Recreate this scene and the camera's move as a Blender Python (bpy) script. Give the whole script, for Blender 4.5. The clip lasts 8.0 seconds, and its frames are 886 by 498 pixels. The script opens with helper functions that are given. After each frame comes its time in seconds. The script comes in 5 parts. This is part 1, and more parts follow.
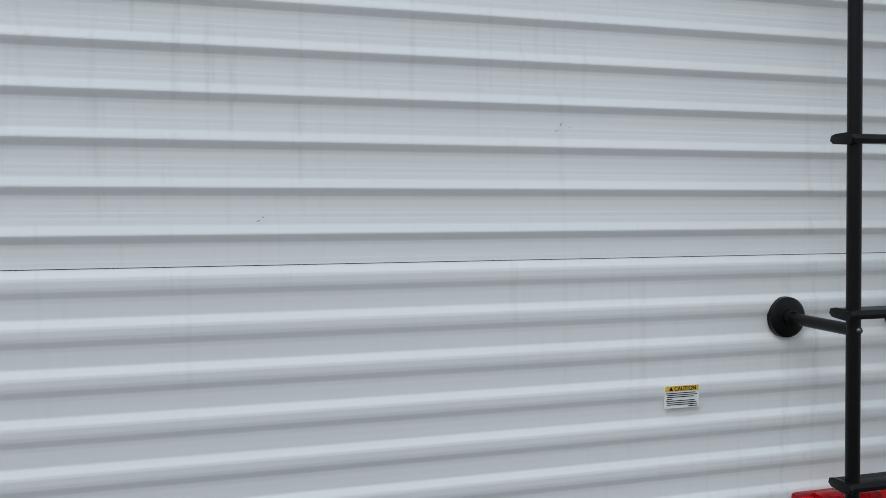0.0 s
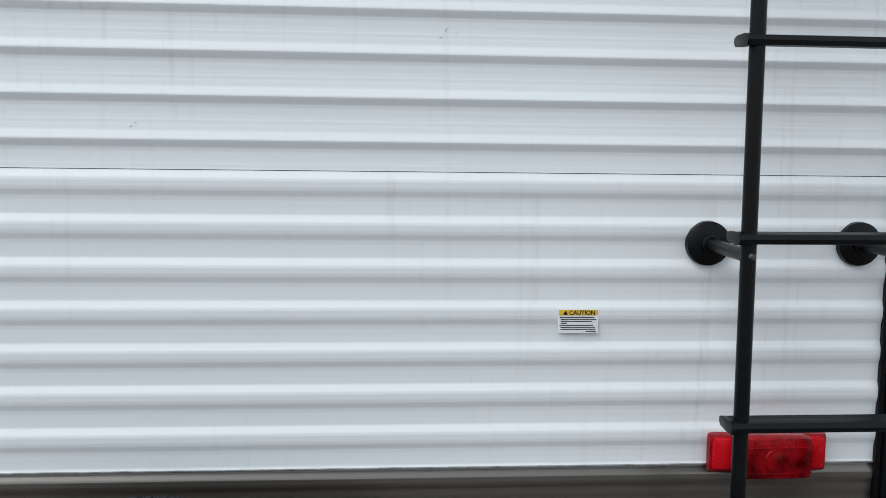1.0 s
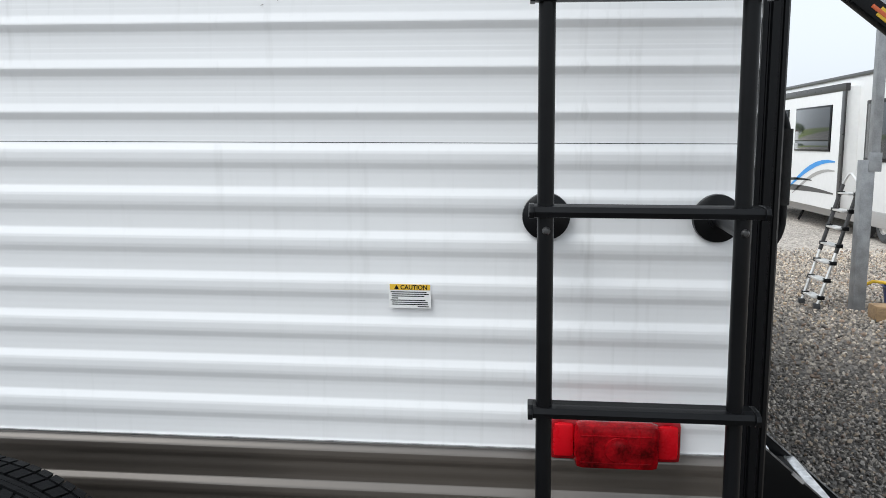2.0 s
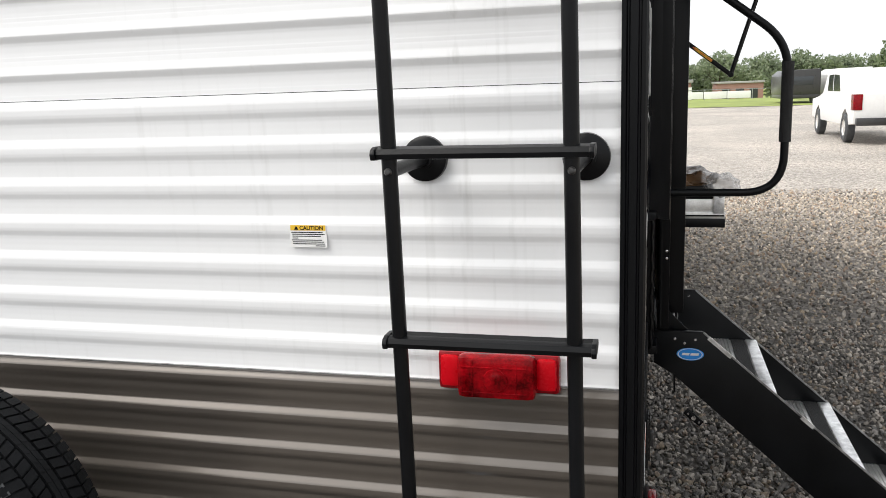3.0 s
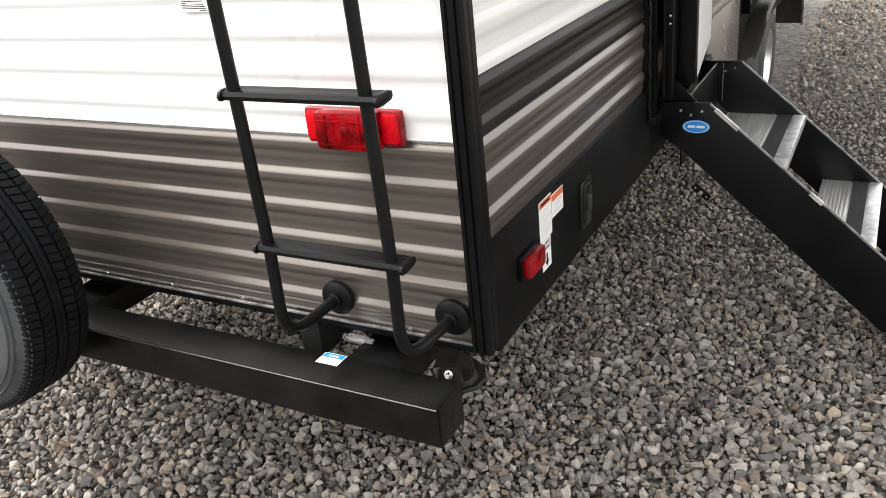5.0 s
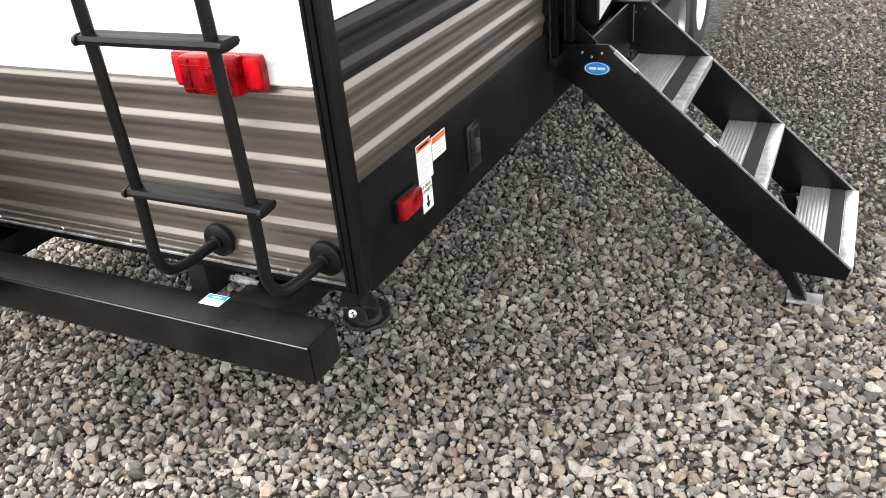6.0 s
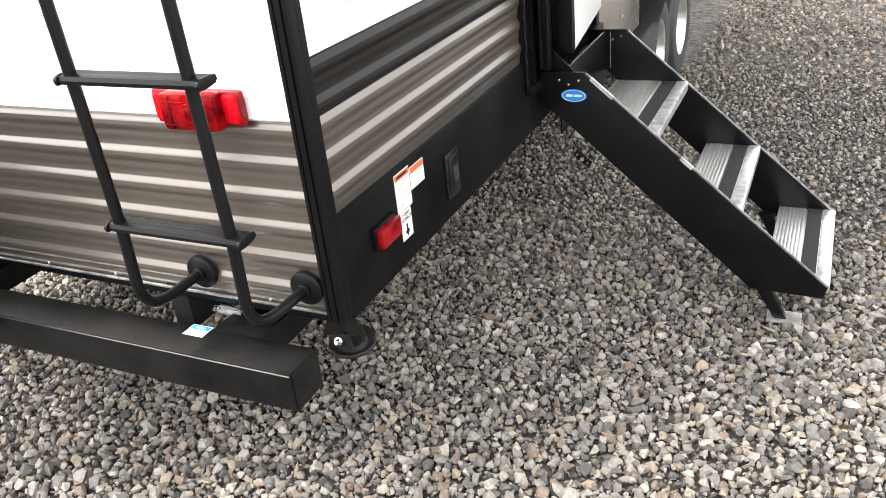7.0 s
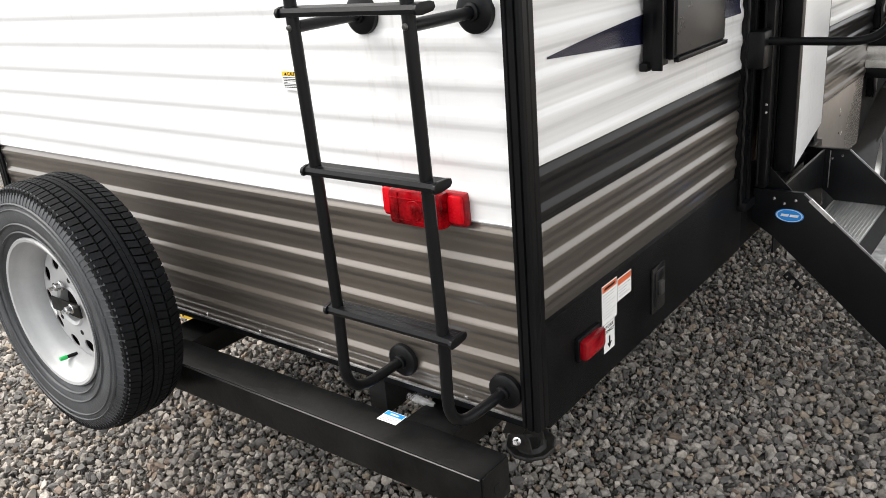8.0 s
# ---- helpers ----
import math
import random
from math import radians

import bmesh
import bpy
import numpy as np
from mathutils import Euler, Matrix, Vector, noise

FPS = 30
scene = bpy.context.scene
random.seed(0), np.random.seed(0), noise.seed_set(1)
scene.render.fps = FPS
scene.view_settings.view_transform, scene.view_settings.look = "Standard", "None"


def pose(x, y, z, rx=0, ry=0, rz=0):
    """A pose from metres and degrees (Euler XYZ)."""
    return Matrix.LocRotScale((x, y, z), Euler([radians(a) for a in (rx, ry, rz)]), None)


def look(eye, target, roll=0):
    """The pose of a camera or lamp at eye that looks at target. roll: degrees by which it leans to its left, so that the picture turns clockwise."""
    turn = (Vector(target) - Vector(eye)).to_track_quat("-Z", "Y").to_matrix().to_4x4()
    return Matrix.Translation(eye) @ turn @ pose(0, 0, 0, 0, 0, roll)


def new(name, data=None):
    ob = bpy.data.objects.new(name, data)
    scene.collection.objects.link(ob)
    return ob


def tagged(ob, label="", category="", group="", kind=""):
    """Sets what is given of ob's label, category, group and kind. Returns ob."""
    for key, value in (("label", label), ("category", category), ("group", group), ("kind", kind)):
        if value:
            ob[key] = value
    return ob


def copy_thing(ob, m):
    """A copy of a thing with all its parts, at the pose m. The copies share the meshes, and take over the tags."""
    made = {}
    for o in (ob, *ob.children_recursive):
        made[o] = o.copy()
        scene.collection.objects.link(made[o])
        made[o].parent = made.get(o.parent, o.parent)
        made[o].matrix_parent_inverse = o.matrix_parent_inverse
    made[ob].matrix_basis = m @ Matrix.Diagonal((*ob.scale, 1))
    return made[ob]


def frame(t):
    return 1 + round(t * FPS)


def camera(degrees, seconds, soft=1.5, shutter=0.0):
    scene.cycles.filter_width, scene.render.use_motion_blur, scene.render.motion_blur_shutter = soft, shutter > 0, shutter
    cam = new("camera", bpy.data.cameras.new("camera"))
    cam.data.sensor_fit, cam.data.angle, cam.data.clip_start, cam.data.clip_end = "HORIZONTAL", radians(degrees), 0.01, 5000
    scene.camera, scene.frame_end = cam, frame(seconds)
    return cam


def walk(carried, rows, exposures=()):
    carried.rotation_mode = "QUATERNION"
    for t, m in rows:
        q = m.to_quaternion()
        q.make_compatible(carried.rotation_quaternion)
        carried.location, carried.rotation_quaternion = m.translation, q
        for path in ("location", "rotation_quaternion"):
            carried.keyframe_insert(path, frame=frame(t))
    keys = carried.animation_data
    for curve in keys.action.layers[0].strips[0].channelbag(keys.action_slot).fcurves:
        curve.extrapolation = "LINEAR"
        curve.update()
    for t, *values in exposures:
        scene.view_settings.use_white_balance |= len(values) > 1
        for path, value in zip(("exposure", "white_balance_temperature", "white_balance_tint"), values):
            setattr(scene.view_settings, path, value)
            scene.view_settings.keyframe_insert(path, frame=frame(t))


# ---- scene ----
cam = camera(56.9, 8.0, soft=0.8)
PATH = [
    (0, (-1.529, -1.429, 1.86), (-0.978, 0.493, 1.808), -0.5),
    (0.5, (-1.254, -1.517, 1.866), (-0.874, 0.442, 1.725), -0.0),
    (1, (-0.99, -1.507, 1.805), (-0.855, 0.479, 1.609), 0.6),
    (1.5, (-0.765, -1.423, 1.821), (-0.825, 0.562, 1.583), 1.9),
    (2, (-0.435, -1.462, 1.801), (-0.62, 0.512, 1.54), 0.2),
    (2.2, (-0.307, -1.491, 1.823), (-0.543, 0.474, 1.536), -0.3),
    (3.3, (0.114, -1.435, 1.787), (-0.496, 0.423, 1.366), -2.4),
    (3.5, (0.178, -1.389, 1.797), (-0.504, 0.436, 1.346), -2.7),
    (4, (0.366, -1.373, 1.783), (-0.454, 0.378, 1.269), -4.6),
    (4.5, (0.594, -1.428, 1.784), (-0.371, 0.218, 1.184), -6.3),
    (5, (0.694, -1.35, 1.716), (-0.218, 0.224, 0.885), -6.1),
    (5.2, (0.717, -1.301, 1.688), (-0.145, 0.248, 0.762), -5.6),
    (6.3, (0.937, -1.283, 1.737), (0.13, 0.27, 0.769), -6.1),
    (6.5, (0.939, -1.276, 1.741), (0.136, 0.292, 0.794), -6.5),
    (7, (0.947, -1.303, 1.744), (0.132, 0.275, 0.825), -6.3),
    (7.5, (0.881, -1.324, 1.748), (-0.112, 0.169, 0.864), -5.3),
    (8, (0.848, -1.328, 1.796), (-0.333, 0.128, 1.098), -4.9),
]
walk(cam, [(t, look(eye, target, roll)) for t, eye, target, roll in PATH],
     [(0.0, -0.06, 5950, 5), (0.5, 0.12, 5950, 5), (1.0, 0.28, 5950, 5), (2.2, 0.58, 6250, 8), (3.4, 1.02, 6700, 10), (4.5, 1.48, 6700, 10), (5.2, 1.58, 6800, 10), (6.5, 2.18, 6800, 10), (7.2, 2.2, 6700, 10), (8.0, 1.42, 6700, 10)])

# ---- world and light: an overcast day ----
world = bpy.data.worlds.new("overcast")
scene.world = world
world.use_nodes = True
wt = world.node_tree
sky = wt.nodes.new("ShaderNodeTexSky")
sky.sky_type = 'NISHITA'
sky.sun_disc = False
sky.sun_elevation, sky.sun_rotation = radians(54), radians(234)
sky.dust_density, sky.air_density = 4.0, 1.0
hsv = wt.nodes.new("ShaderNodeHueSaturation")
hsv.inputs["Saturation"].default_value = 0.22
wt.links.new(sky.outputs["Color"], hsv.inputs["Color"])
cloud = wt.nodes.new("ShaderNodeMix")
cloud.data_type = 'RGBA'
cloud.inputs["Factor"].default_value = 0.6
cloud.inputs["B"].default_value = (8.6, 8.9, 9.3, 1)
wt.links.new(hsv.outputs["Color"], cloud.inputs["A"])
wt.links.new(cloud.outputs["Result"], wt.nodes["Background"].inputs["Color"])
wt.nodes["Background"].inputs["Strength"].default_value = 0.1
sun = new("sun", bpy.data.lights.new("sun", 'SUN'))
sun.data.energy, sun.data.angle, sun.data.color = 1.3, radians(40), (1.0, 0.97, 0.93)
sun.matrix_world = look((-5.0, -3.6, 8.5), (0, 0, 0))


# ---- materials ----
def material(name, color, rough=0.5, metal=0.0, spread=0.12, scale=6.0, bump=0.0, bump_scale=60.0, stretch=(1, 1, 1), second=None, spec=0.5, coat=0.0):
    """A surface with two scales of variation in colour, uneven gloss and fine relief."""
    m = bpy.data.materials.new(name)
    m.use_nodes = True
    nt = m.node_tree
    b = nt.nodes["Principled BSDF"]
    tc = nt.nodes.new("ShaderNodeTexCoord")
    mp = nt.nodes.new("ShaderNodeMapping")
    mp.inputs["Scale"].default_value = stretch
    nt.links.new(tc.outputs["Object"], mp.inputs["Vector"])
    n1 = nt.nodes.new("ShaderNodeTexNoise")
    n1.inputs["Scale"].default_value, n1.inputs["Detail"].default_value = scale, 6
    n2 = nt.nodes.new("ShaderNodeTexNoise")
    n2.inputs["Scale"].default_value, n2.inputs["Detail"].default_value = scale * 9, 3
    for n in (n1, n2):
        nt.links.new(mp.outputs["Vector"], n.inputs["Vector"])
    add = nt.nodes.new("ShaderNodeMath")
    add.operation = 'MULTIPLY_ADD'
    nt.links.new(n2.outputs["Fac"], add.inputs[0])
    add.inputs[1].default_value = 0.35
    nt.links.new(n1.outputs["Fac"], add.inputs[2])
    ramp = nt.nodes.new("ShaderNodeValToRGB")
    c = Vector(color)
    lo = c * (1 - spread)
    hi = Vector(second) if second else c * (1 + spread)
    ramp.color_ramp.elements[0].position, ramp.color_ramp.elements[1].position = 0.45, 0.9
    ramp.color_ramp.elements[0].color, ramp.color_ramp.elements[1].color = (*lo, 1), (*[min(v, 1) for v in hi], 1)
    nt.links.new(add.outputs[0], ramp.inputs["Fac"])
    nt.links.new(ramp.outputs["Color"], b.inputs["Base Color"])
    mr = nt.nodes.new("ShaderNodeMapRange")
    mr.inputs["From Min"].default_value, mr.inputs["From Max"].default_value = 0.4, 1.0
    mr.inputs["To Min"].default_value, mr.inputs["To Max"].default_value = rough * 0.85, min(1, rough * 1.2)
    nt.links.new(add.outputs[0], mr.inputs["Value"])
    nt.links.new(mr.outputs["Result"], b.inputs["Roughness"])
    b.inputs["Metallic"].default_value = metal
    b.inputs["Specular IOR Level"].default_value = spec
    b.inputs["Coat Weight"].default_value = coat
    b.inputs["Coat Roughness"].default_value = 0.08
    if bump:
        n3 = nt.nodes.new("ShaderNodeTexNoise")
        n3.inputs["Scale"].default_value, n3.inputs["Detail"].default_value = bump_scale, 4
        nt.links.new(mp.outputs["Vector"], n3.inputs["Vector"])
        bp = nt.nodes.new("ShaderNodeBump")
        bp.inputs["Strength"].default_value, bp.inputs["Distance"].default_value = bump, 0.004
        nt.links.new(n3.outputs["Fac"], bp.inputs["Height"])
        nt.links.new(bp.outputs["Normal"], b.inputs["Normal"])
    return m


def island_material(name, colors, rough=0.85, rand="island"):
    """Colour picked piece by piece, with grain within each piece."""
    m = bpy.data.materials.new(name)
    m.use_nodes = True
    nt = m.node_tree
    b = nt.nodes["Principled BSDF"]
    if rand == "island":
        src = nt.nodes.new("ShaderNodeNewGeometry").outputs["Random Per Island"]
    else:
        src = nt.nodes.new("ShaderNodeObjectInfo").outputs["Random"]
    ramp = nt.nodes.new("ShaderNodeValToRGB")
    ramp.color_ramp.interpolation = 'CONSTANT' if rand == "island" else 'LINEAR'
    el = ramp.color_ramp.elements
    el.remove(el[1])
    el[0].position, el[0].color = 0.0, (*colors[0], 1)
    for k, c in enumerate(colors[1:], 1):
        el.new(k / len(colors)).color = (*c, 1)
    nt.links.new(src, ramp.inputs["Fac"])
    n = nt.nodes.new("ShaderNodeTexNoise")
    n.inputs["Scale"].default_value, n.inputs["Detail"].default_value = 90, 5
    tc = nt.nodes.new("ShaderNodeTexCoord")
    nt.links.new(tc.outputs["Object"], n.inputs["Vector"])
    mix = nt.nodes.new("ShaderNodeMix")
    mix.data_type, mix.blend_type = 'RGBA', 'MULTIPLY'
    mix.inputs["Factor"].default_value = 0.55
    nt.links.new(ramp.outputs["Color"], mix.inputs["A"])
    gr = nt.nodes.new("ShaderNodeValToRGB")
    gr.color_ramp.elements[0].color, gr.color_ramp.elements[1].color = (0.45, 0.45, 0.45, 1), (1.25, 1.25, 1.25, 1)
    gr.color_ramp.elements[0].position, gr.color_ramp.elements[1].position = 0.3, 0.7
    nt.links.new(n.outputs["Fac"], gr.inputs["Fac"])
    nt.links.new(gr.outputs["Color"], mix.inputs["B"])
    nt.links.new(mix.outputs["Result"], b.inputs["Base Color"])
    b.inputs["Roughness"].default_value = rough
    bp = nt.nodes.new("ShaderNodeBump")
    bp.inputs["Strength"].default_value, bp.inputs["Distance"].default_value = 0.5, 0.003
    nt.links.new(n.outputs["Fac"], bp.inputs["Height"])
    nt.links.new(bp.outputs["Normal"], b.inputs["Normal"])
    return m


def streaked(name, color, dirt, amount, rough, along, spec=0.5):
    """Painted sheet metal: faint rain streaks down, faint drawn lines along, specks of dirt."""
    m = bpy.data.materials.new(name)
    m.use_nodes = True
    nt = m.node_tree
    b = nt.nodes["Principled BSDF"]
    tc = nt.nodes.new("ShaderNodeTexCoord")

    def noise_of(stretch, scale, lo, hi, detail=4):
        mp = nt.nodes.new("ShaderNodeMapping")
        mp.inputs["Scale"].default_value = stretch
        nt.links.new(tc.outputs["Object"], mp.inputs["Vector"])
        n = nt.nodes.new("ShaderNodeTexNoise")
        n.inputs["Scale"].default_value, n.inputs["Detail"].default_value = scale, detail
        nt.links.new(mp.outputs["Vector"], n.inputs["Vector"])
        r = nt.nodes.new("ShaderNodeMapRange")
        r.inputs["From Min"].default_value, r.inputs["From Max"].default_value = lo, hi
        nt.links.new(n.outputs["Fac"], r.inputs["Value"])
        return r.outputs["Result"]

    down = noise_of((1, 1, 0.04), 55, 0.56, 0.78)
    patch = noise_of((1, 1, 0.5), 2.2, 0.42, 0.66)
    lines = noise_of((0.012, 0.012, 1), 70, 0.35, 0.75, 1)
    mul = nt.nodes.new("ShaderNodeMath")
    mul.operation = 'MULTIPLY'
    nt.links.new(down, mul.inputs[0])
    nt.links.new(patch, mul.inputs[1])
    sc = nt.nodes.new("ShaderNodeMath")
    sc.operation = 'MULTIPLY'
    nt.links.new(mul.outputs[0], sc.inputs[0])
    sc.inputs[1].default_value = amount
    mix = nt.nodes.new("ShaderNodeMix")
    mix.data_type = 'RGBA'
    nt.links.new(sc.outputs[0], mix.inputs["Factor"])
    mix.inputs["A"].default_value, mix.inputs["B"].default_value = (*color, 1), (*dirt, 1)
    mix2 = nt.nodes.new("ShaderNodeMix")
    mix2.data_type, mix2.blend_type = 'RGBA', 'MULTIPLY'
    sc2 = nt.nodes.new("ShaderNodeMath")
    sc2.operation = 'MULTIPLY'
    nt.links.new(lines, sc2.inputs[0])
    sc2.inputs[1].default_value = along
    nt.links.new(sc2.outputs[0], mix2.inputs["Factor"])
    nt.links.new(mix.outputs["Result"], mix2.inputs["A"])
    mix2.inputs["B"].default_value = (0.6, 0.6, 0.6, 1)
    nt.links.new(mix2.outputs["Result"], b.inputs["Base Color"])
    b.inputs["Roughness"].default_value = rough
    b.inputs["Specular IOR Level"].default_value = spec
    return m


M_WHITE = streaked("white painted siding", (0.8, 0.805, 0.81), (0.42, 0.42, 0.4), 0.4, 0.3, 0.08)
M_SIDE = streaked("white siding with brushed grey print", (0.76, 0.76, 0.755), (0.45, 0.44, 0.42), 0.3, 0.26, 0.45)
M_GREY = streaked("taupe painted siding", (0.15, 0.131, 0.113), (0.12, 0.105, 0.09), 0.3, 0.3, 0.12, 0.8)
M_GREY.node_tree.nodes["Principled BSDF"].inputs["Metallic"].default_value = 0.6
M_GREY.node_tree.nodes["Principled BSDF"].inputs["Coat Weight"].default_value = 0.7
M_GREY.node_tree.nodes["Principled BSDF"].inputs["Coat Roughness"].default_value = 0.19
M_BAND = streaked("black painted siding band", (0.012, 0.0115, 0.0115), (0.03, 0.03, 0.03), 0.3, 0.3, 0.6, 0.22)
M_TAUPE = material("smooth taupe metal", (0.2, 0.182, 0.165), 0.25, spread=0.1, scale=4)
M_NAVY = streaked("navy vinyl", (0.012, 0.014, 0.034), (0.05, 0.05, 0.07), 0.3, 0.25, 0.2)
M_STROKE = streaked("silver grey vinyl", (0.36, 0.35, 0.34), (0.5, 0.5, 0.5), 0.4, 0.3, 0.3)
M_BLACK = material("black powder coat", (0.0036, 0.004, 0.0048), 0.34, spread=0.3, scale=8, bump=0.06, bump_scale=220, spec=0.2)
M_TRIM = material("black aluminium trim", (0.0032, 0.0035, 0.0042), 0.3, spread=0.3, scale=12, stretch=(1, 1, 0.2), spec=0.18)
M_SKIRT = material("black textured skirt", (0.0028, 0.003, 0.0035), 0.38, spread=0.4, scale=5, second=(0.008, 0.0082, 0.0088), bump=0.4, bump_scale=260, spec=0.08)
M_BUMPER = material("black painted steel", (0.0052, 0.0055, 0.006), 0.34, spread=0.5, scale=7, second=(0.0105, 0.0105, 0.0105), bump=0.25, bump_scale=40, spec=0.18)
M_GLOSS = material("glossy black plastic", (0.009, 0.0092, 0.0098), 0.2, spread=0.2, scale=20, spec=0.5)
M_FENDER = material("glossy dark grey fender", (0.075, 0.071, 0.068), 0.16, spread=0.12, scale=4, spec=0.5, coat=0.4)
M_DUSTY = material("dusty black steel", (0.018, 0.0175, 0.017), 0.5, spread=0.5, scale=9, second=(0.05, 0.047, 0.044), bump=0.2, bump_scale=60, spec=0.25)
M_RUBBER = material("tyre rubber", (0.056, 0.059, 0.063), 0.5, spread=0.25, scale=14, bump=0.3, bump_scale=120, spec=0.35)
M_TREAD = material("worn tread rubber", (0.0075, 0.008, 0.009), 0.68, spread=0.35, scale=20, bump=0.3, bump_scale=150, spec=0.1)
M_WHEEL = material("white painted steel wheel", (0.38, 0.385, 0.39), 0.35, spread=0.08, scale=10)
M_CHROME = material("zinc bolt", (0.7, 0.7, 0.7), 0.25, 1.0, scale=40)
M_DULL = material("dull screw steel", (0.09, 0.09, 0.09), 0.35, 0.8, scale=40)
M_ALU = material("ribbed aluminium", (0.8, 0.79, 0.77), 0.36, 0.8, spread=0.2, scale=14, stretch=(1, 0.15, 1))
M_WORN_GLINT = material("worn steel edge and highlight", (0.3, 0.3, 0.3), 0.4, 0.7, spread=0.5, scale=30)
M_EDGE = material("worn bright edge and glint", (0.82, 0.82, 0.82), 0.33, 0.75, spread=0.4, scale=30)
M_GRIP = material("black grip tape", (0.02, 0.02, 0.02), 0.9, spread=0.4, scale=80, bump=0.8, bump_scale=400)
M_RED = material("red lens", (0.54, 0.003, 0.01), 0.28, spread=0.12, scale=20, spec=0.14)
M_REDMID = material("red marker lens", (0.22, 0.003, 0.007), 0.16, spread=0.5, scale=30, spec=0.3)
M_TEXT = material("faint grey print", (0.25, 0.25, 0.25), 0.6)
M_REDDARK = material("dark red lens", (0.23, 0.002, 0.005), 0.12, spread=0.75, scale=25, spec=0.12)
M_PAPER = material("white sticker", (0.78, 0.78, 0.77), 0.45, spread=0.03, scale=10)
M_YELLOW = material("yellow print", (0.75, 0.47, 0.03), 0.45, spread=0.05)
M_INK = material("black print and hole shade", (0.012, 0.012, 0.012), 0.6, spec=0.1)
M_ORANGE = material("orange print", (0.65, 0.13, 0.04), 0.45, spread=0.05)
M_BLUE = material("blue print", (0.012, 0.25, 0.72), 0.35, spread=0.05)
M_BLUELT = material("light blue print", (0.02, 0.28, 0.72), 0.35, spread=0.05)
M_DARK = material("dark chassis and recess shade", (0.012, 0.012, 0.012), 0.7, spread=0.5, spec=0.1)
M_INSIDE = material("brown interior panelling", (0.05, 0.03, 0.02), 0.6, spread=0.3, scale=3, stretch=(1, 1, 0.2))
M_PLASTIC = material("dark grey plastic", (0.035, 0.034, 0.034), 0.3, spread=0.15)
M_GREYMET = material("galvanised steel", (0.3, 0.31, 0.32), 0.45, 0.5, spread=0.25, scale=8)
M_WOOD = material("weathered timber", (0.33, 0.22, 0.12), 0.8, spread=0.3, scale=6, stretch=(1, 6, 6), bump=0.4)
M_TUB = material("blue plastic", (0.01, 0.02, 0.11), 0.35)
M_FILM = material("clear plastic wrap", (0.5, 0.5, 0.5), 0.15, spread=0.4, scale=12)
M_FILM.node_tree.nodes["Principled BSDF"].inputs["Alpha"].default_value = 0.45
M_CARD = material("brown griddle cover", (0.09, 0.05, 0.025), 0.25, spread=0.4, scale=9)
M_CLOTH = material("dark awning vinyl", (0.05, 0.05, 0.055), 0.55, spread=0.2, scale=5)
M_GLASS = material("dark window glass", (0.03, 0.035, 0.04), 0.08, spec=0.5, coat=0.2)
M_BRICK = material("brick facade", (0.3, 0.17, 0.14), 0.9, spread=0.15, scale=0.6)
M_GRASS = material("lawn", (0.24, 0.29, 0.07), 0.9, spread=0.3, scale=0.35, bump=0.6, bump_scale=8)
# greens lifted and translucence added, putting the haze of distance into the leaves
M_LEAF = island_material("leaves", [(0.12, 0.15, 0.085), (0.13, 0.16, 0.1), (0.15, 0.17, 0.11), (0.125, 0.15, 0.09)], 0.8)
leaf_tree = M_LEAF.node_tree
glow_through = leaf_tree.nodes.new("ShaderNodeBsdfTranslucent")
leaf_tree.links.new(leaf_tree.nodes["Principled BSDF"].inputs["Base Color"].links[0].from_socket, glow_through.inputs["Color"])
leaf_mix = leaf_tree.nodes.new("ShaderNodeAddShader")
leaf_tree.links.new(leaf_tree.nodes["Principled BSDF"].outputs["BSDF"], leaf_mix.inputs[0])
leaf_tree.links.new(glow_through.outputs["BSDF"], leaf_mix.inputs[1])
leaf_tree.links.new(leaf_mix.outputs["Shader"], leaf_tree.nodes["Material Output"].inputs["Surface"])
M_BARK = material("bark", (0.08, 0.06, 0.045), 0.9, spread=0.3)
M_STONE = island_material("crushed stone", [(0.250, 0.227, 0.199), (0.133, 0.124, 0.116), (0.332, 0.302, 0.266), (0.185, 0.171, 0.156), (0.399, 0.360, 0.314), (0.100, 0.095, 0.089), (0.275, 0.247, 0.215), (0.335, 0.274, 0.208),
                                          (0.210, 0.192, 0.168), (0.321, 0.297, 0.269), (0.225, 0.173, 0.136), (0.164, 0.154, 0.143), (0.292, 0.271, 0.245), (0.116, 0.111, 0.104), (0.446, 0.404, 0.353)], 0.75)


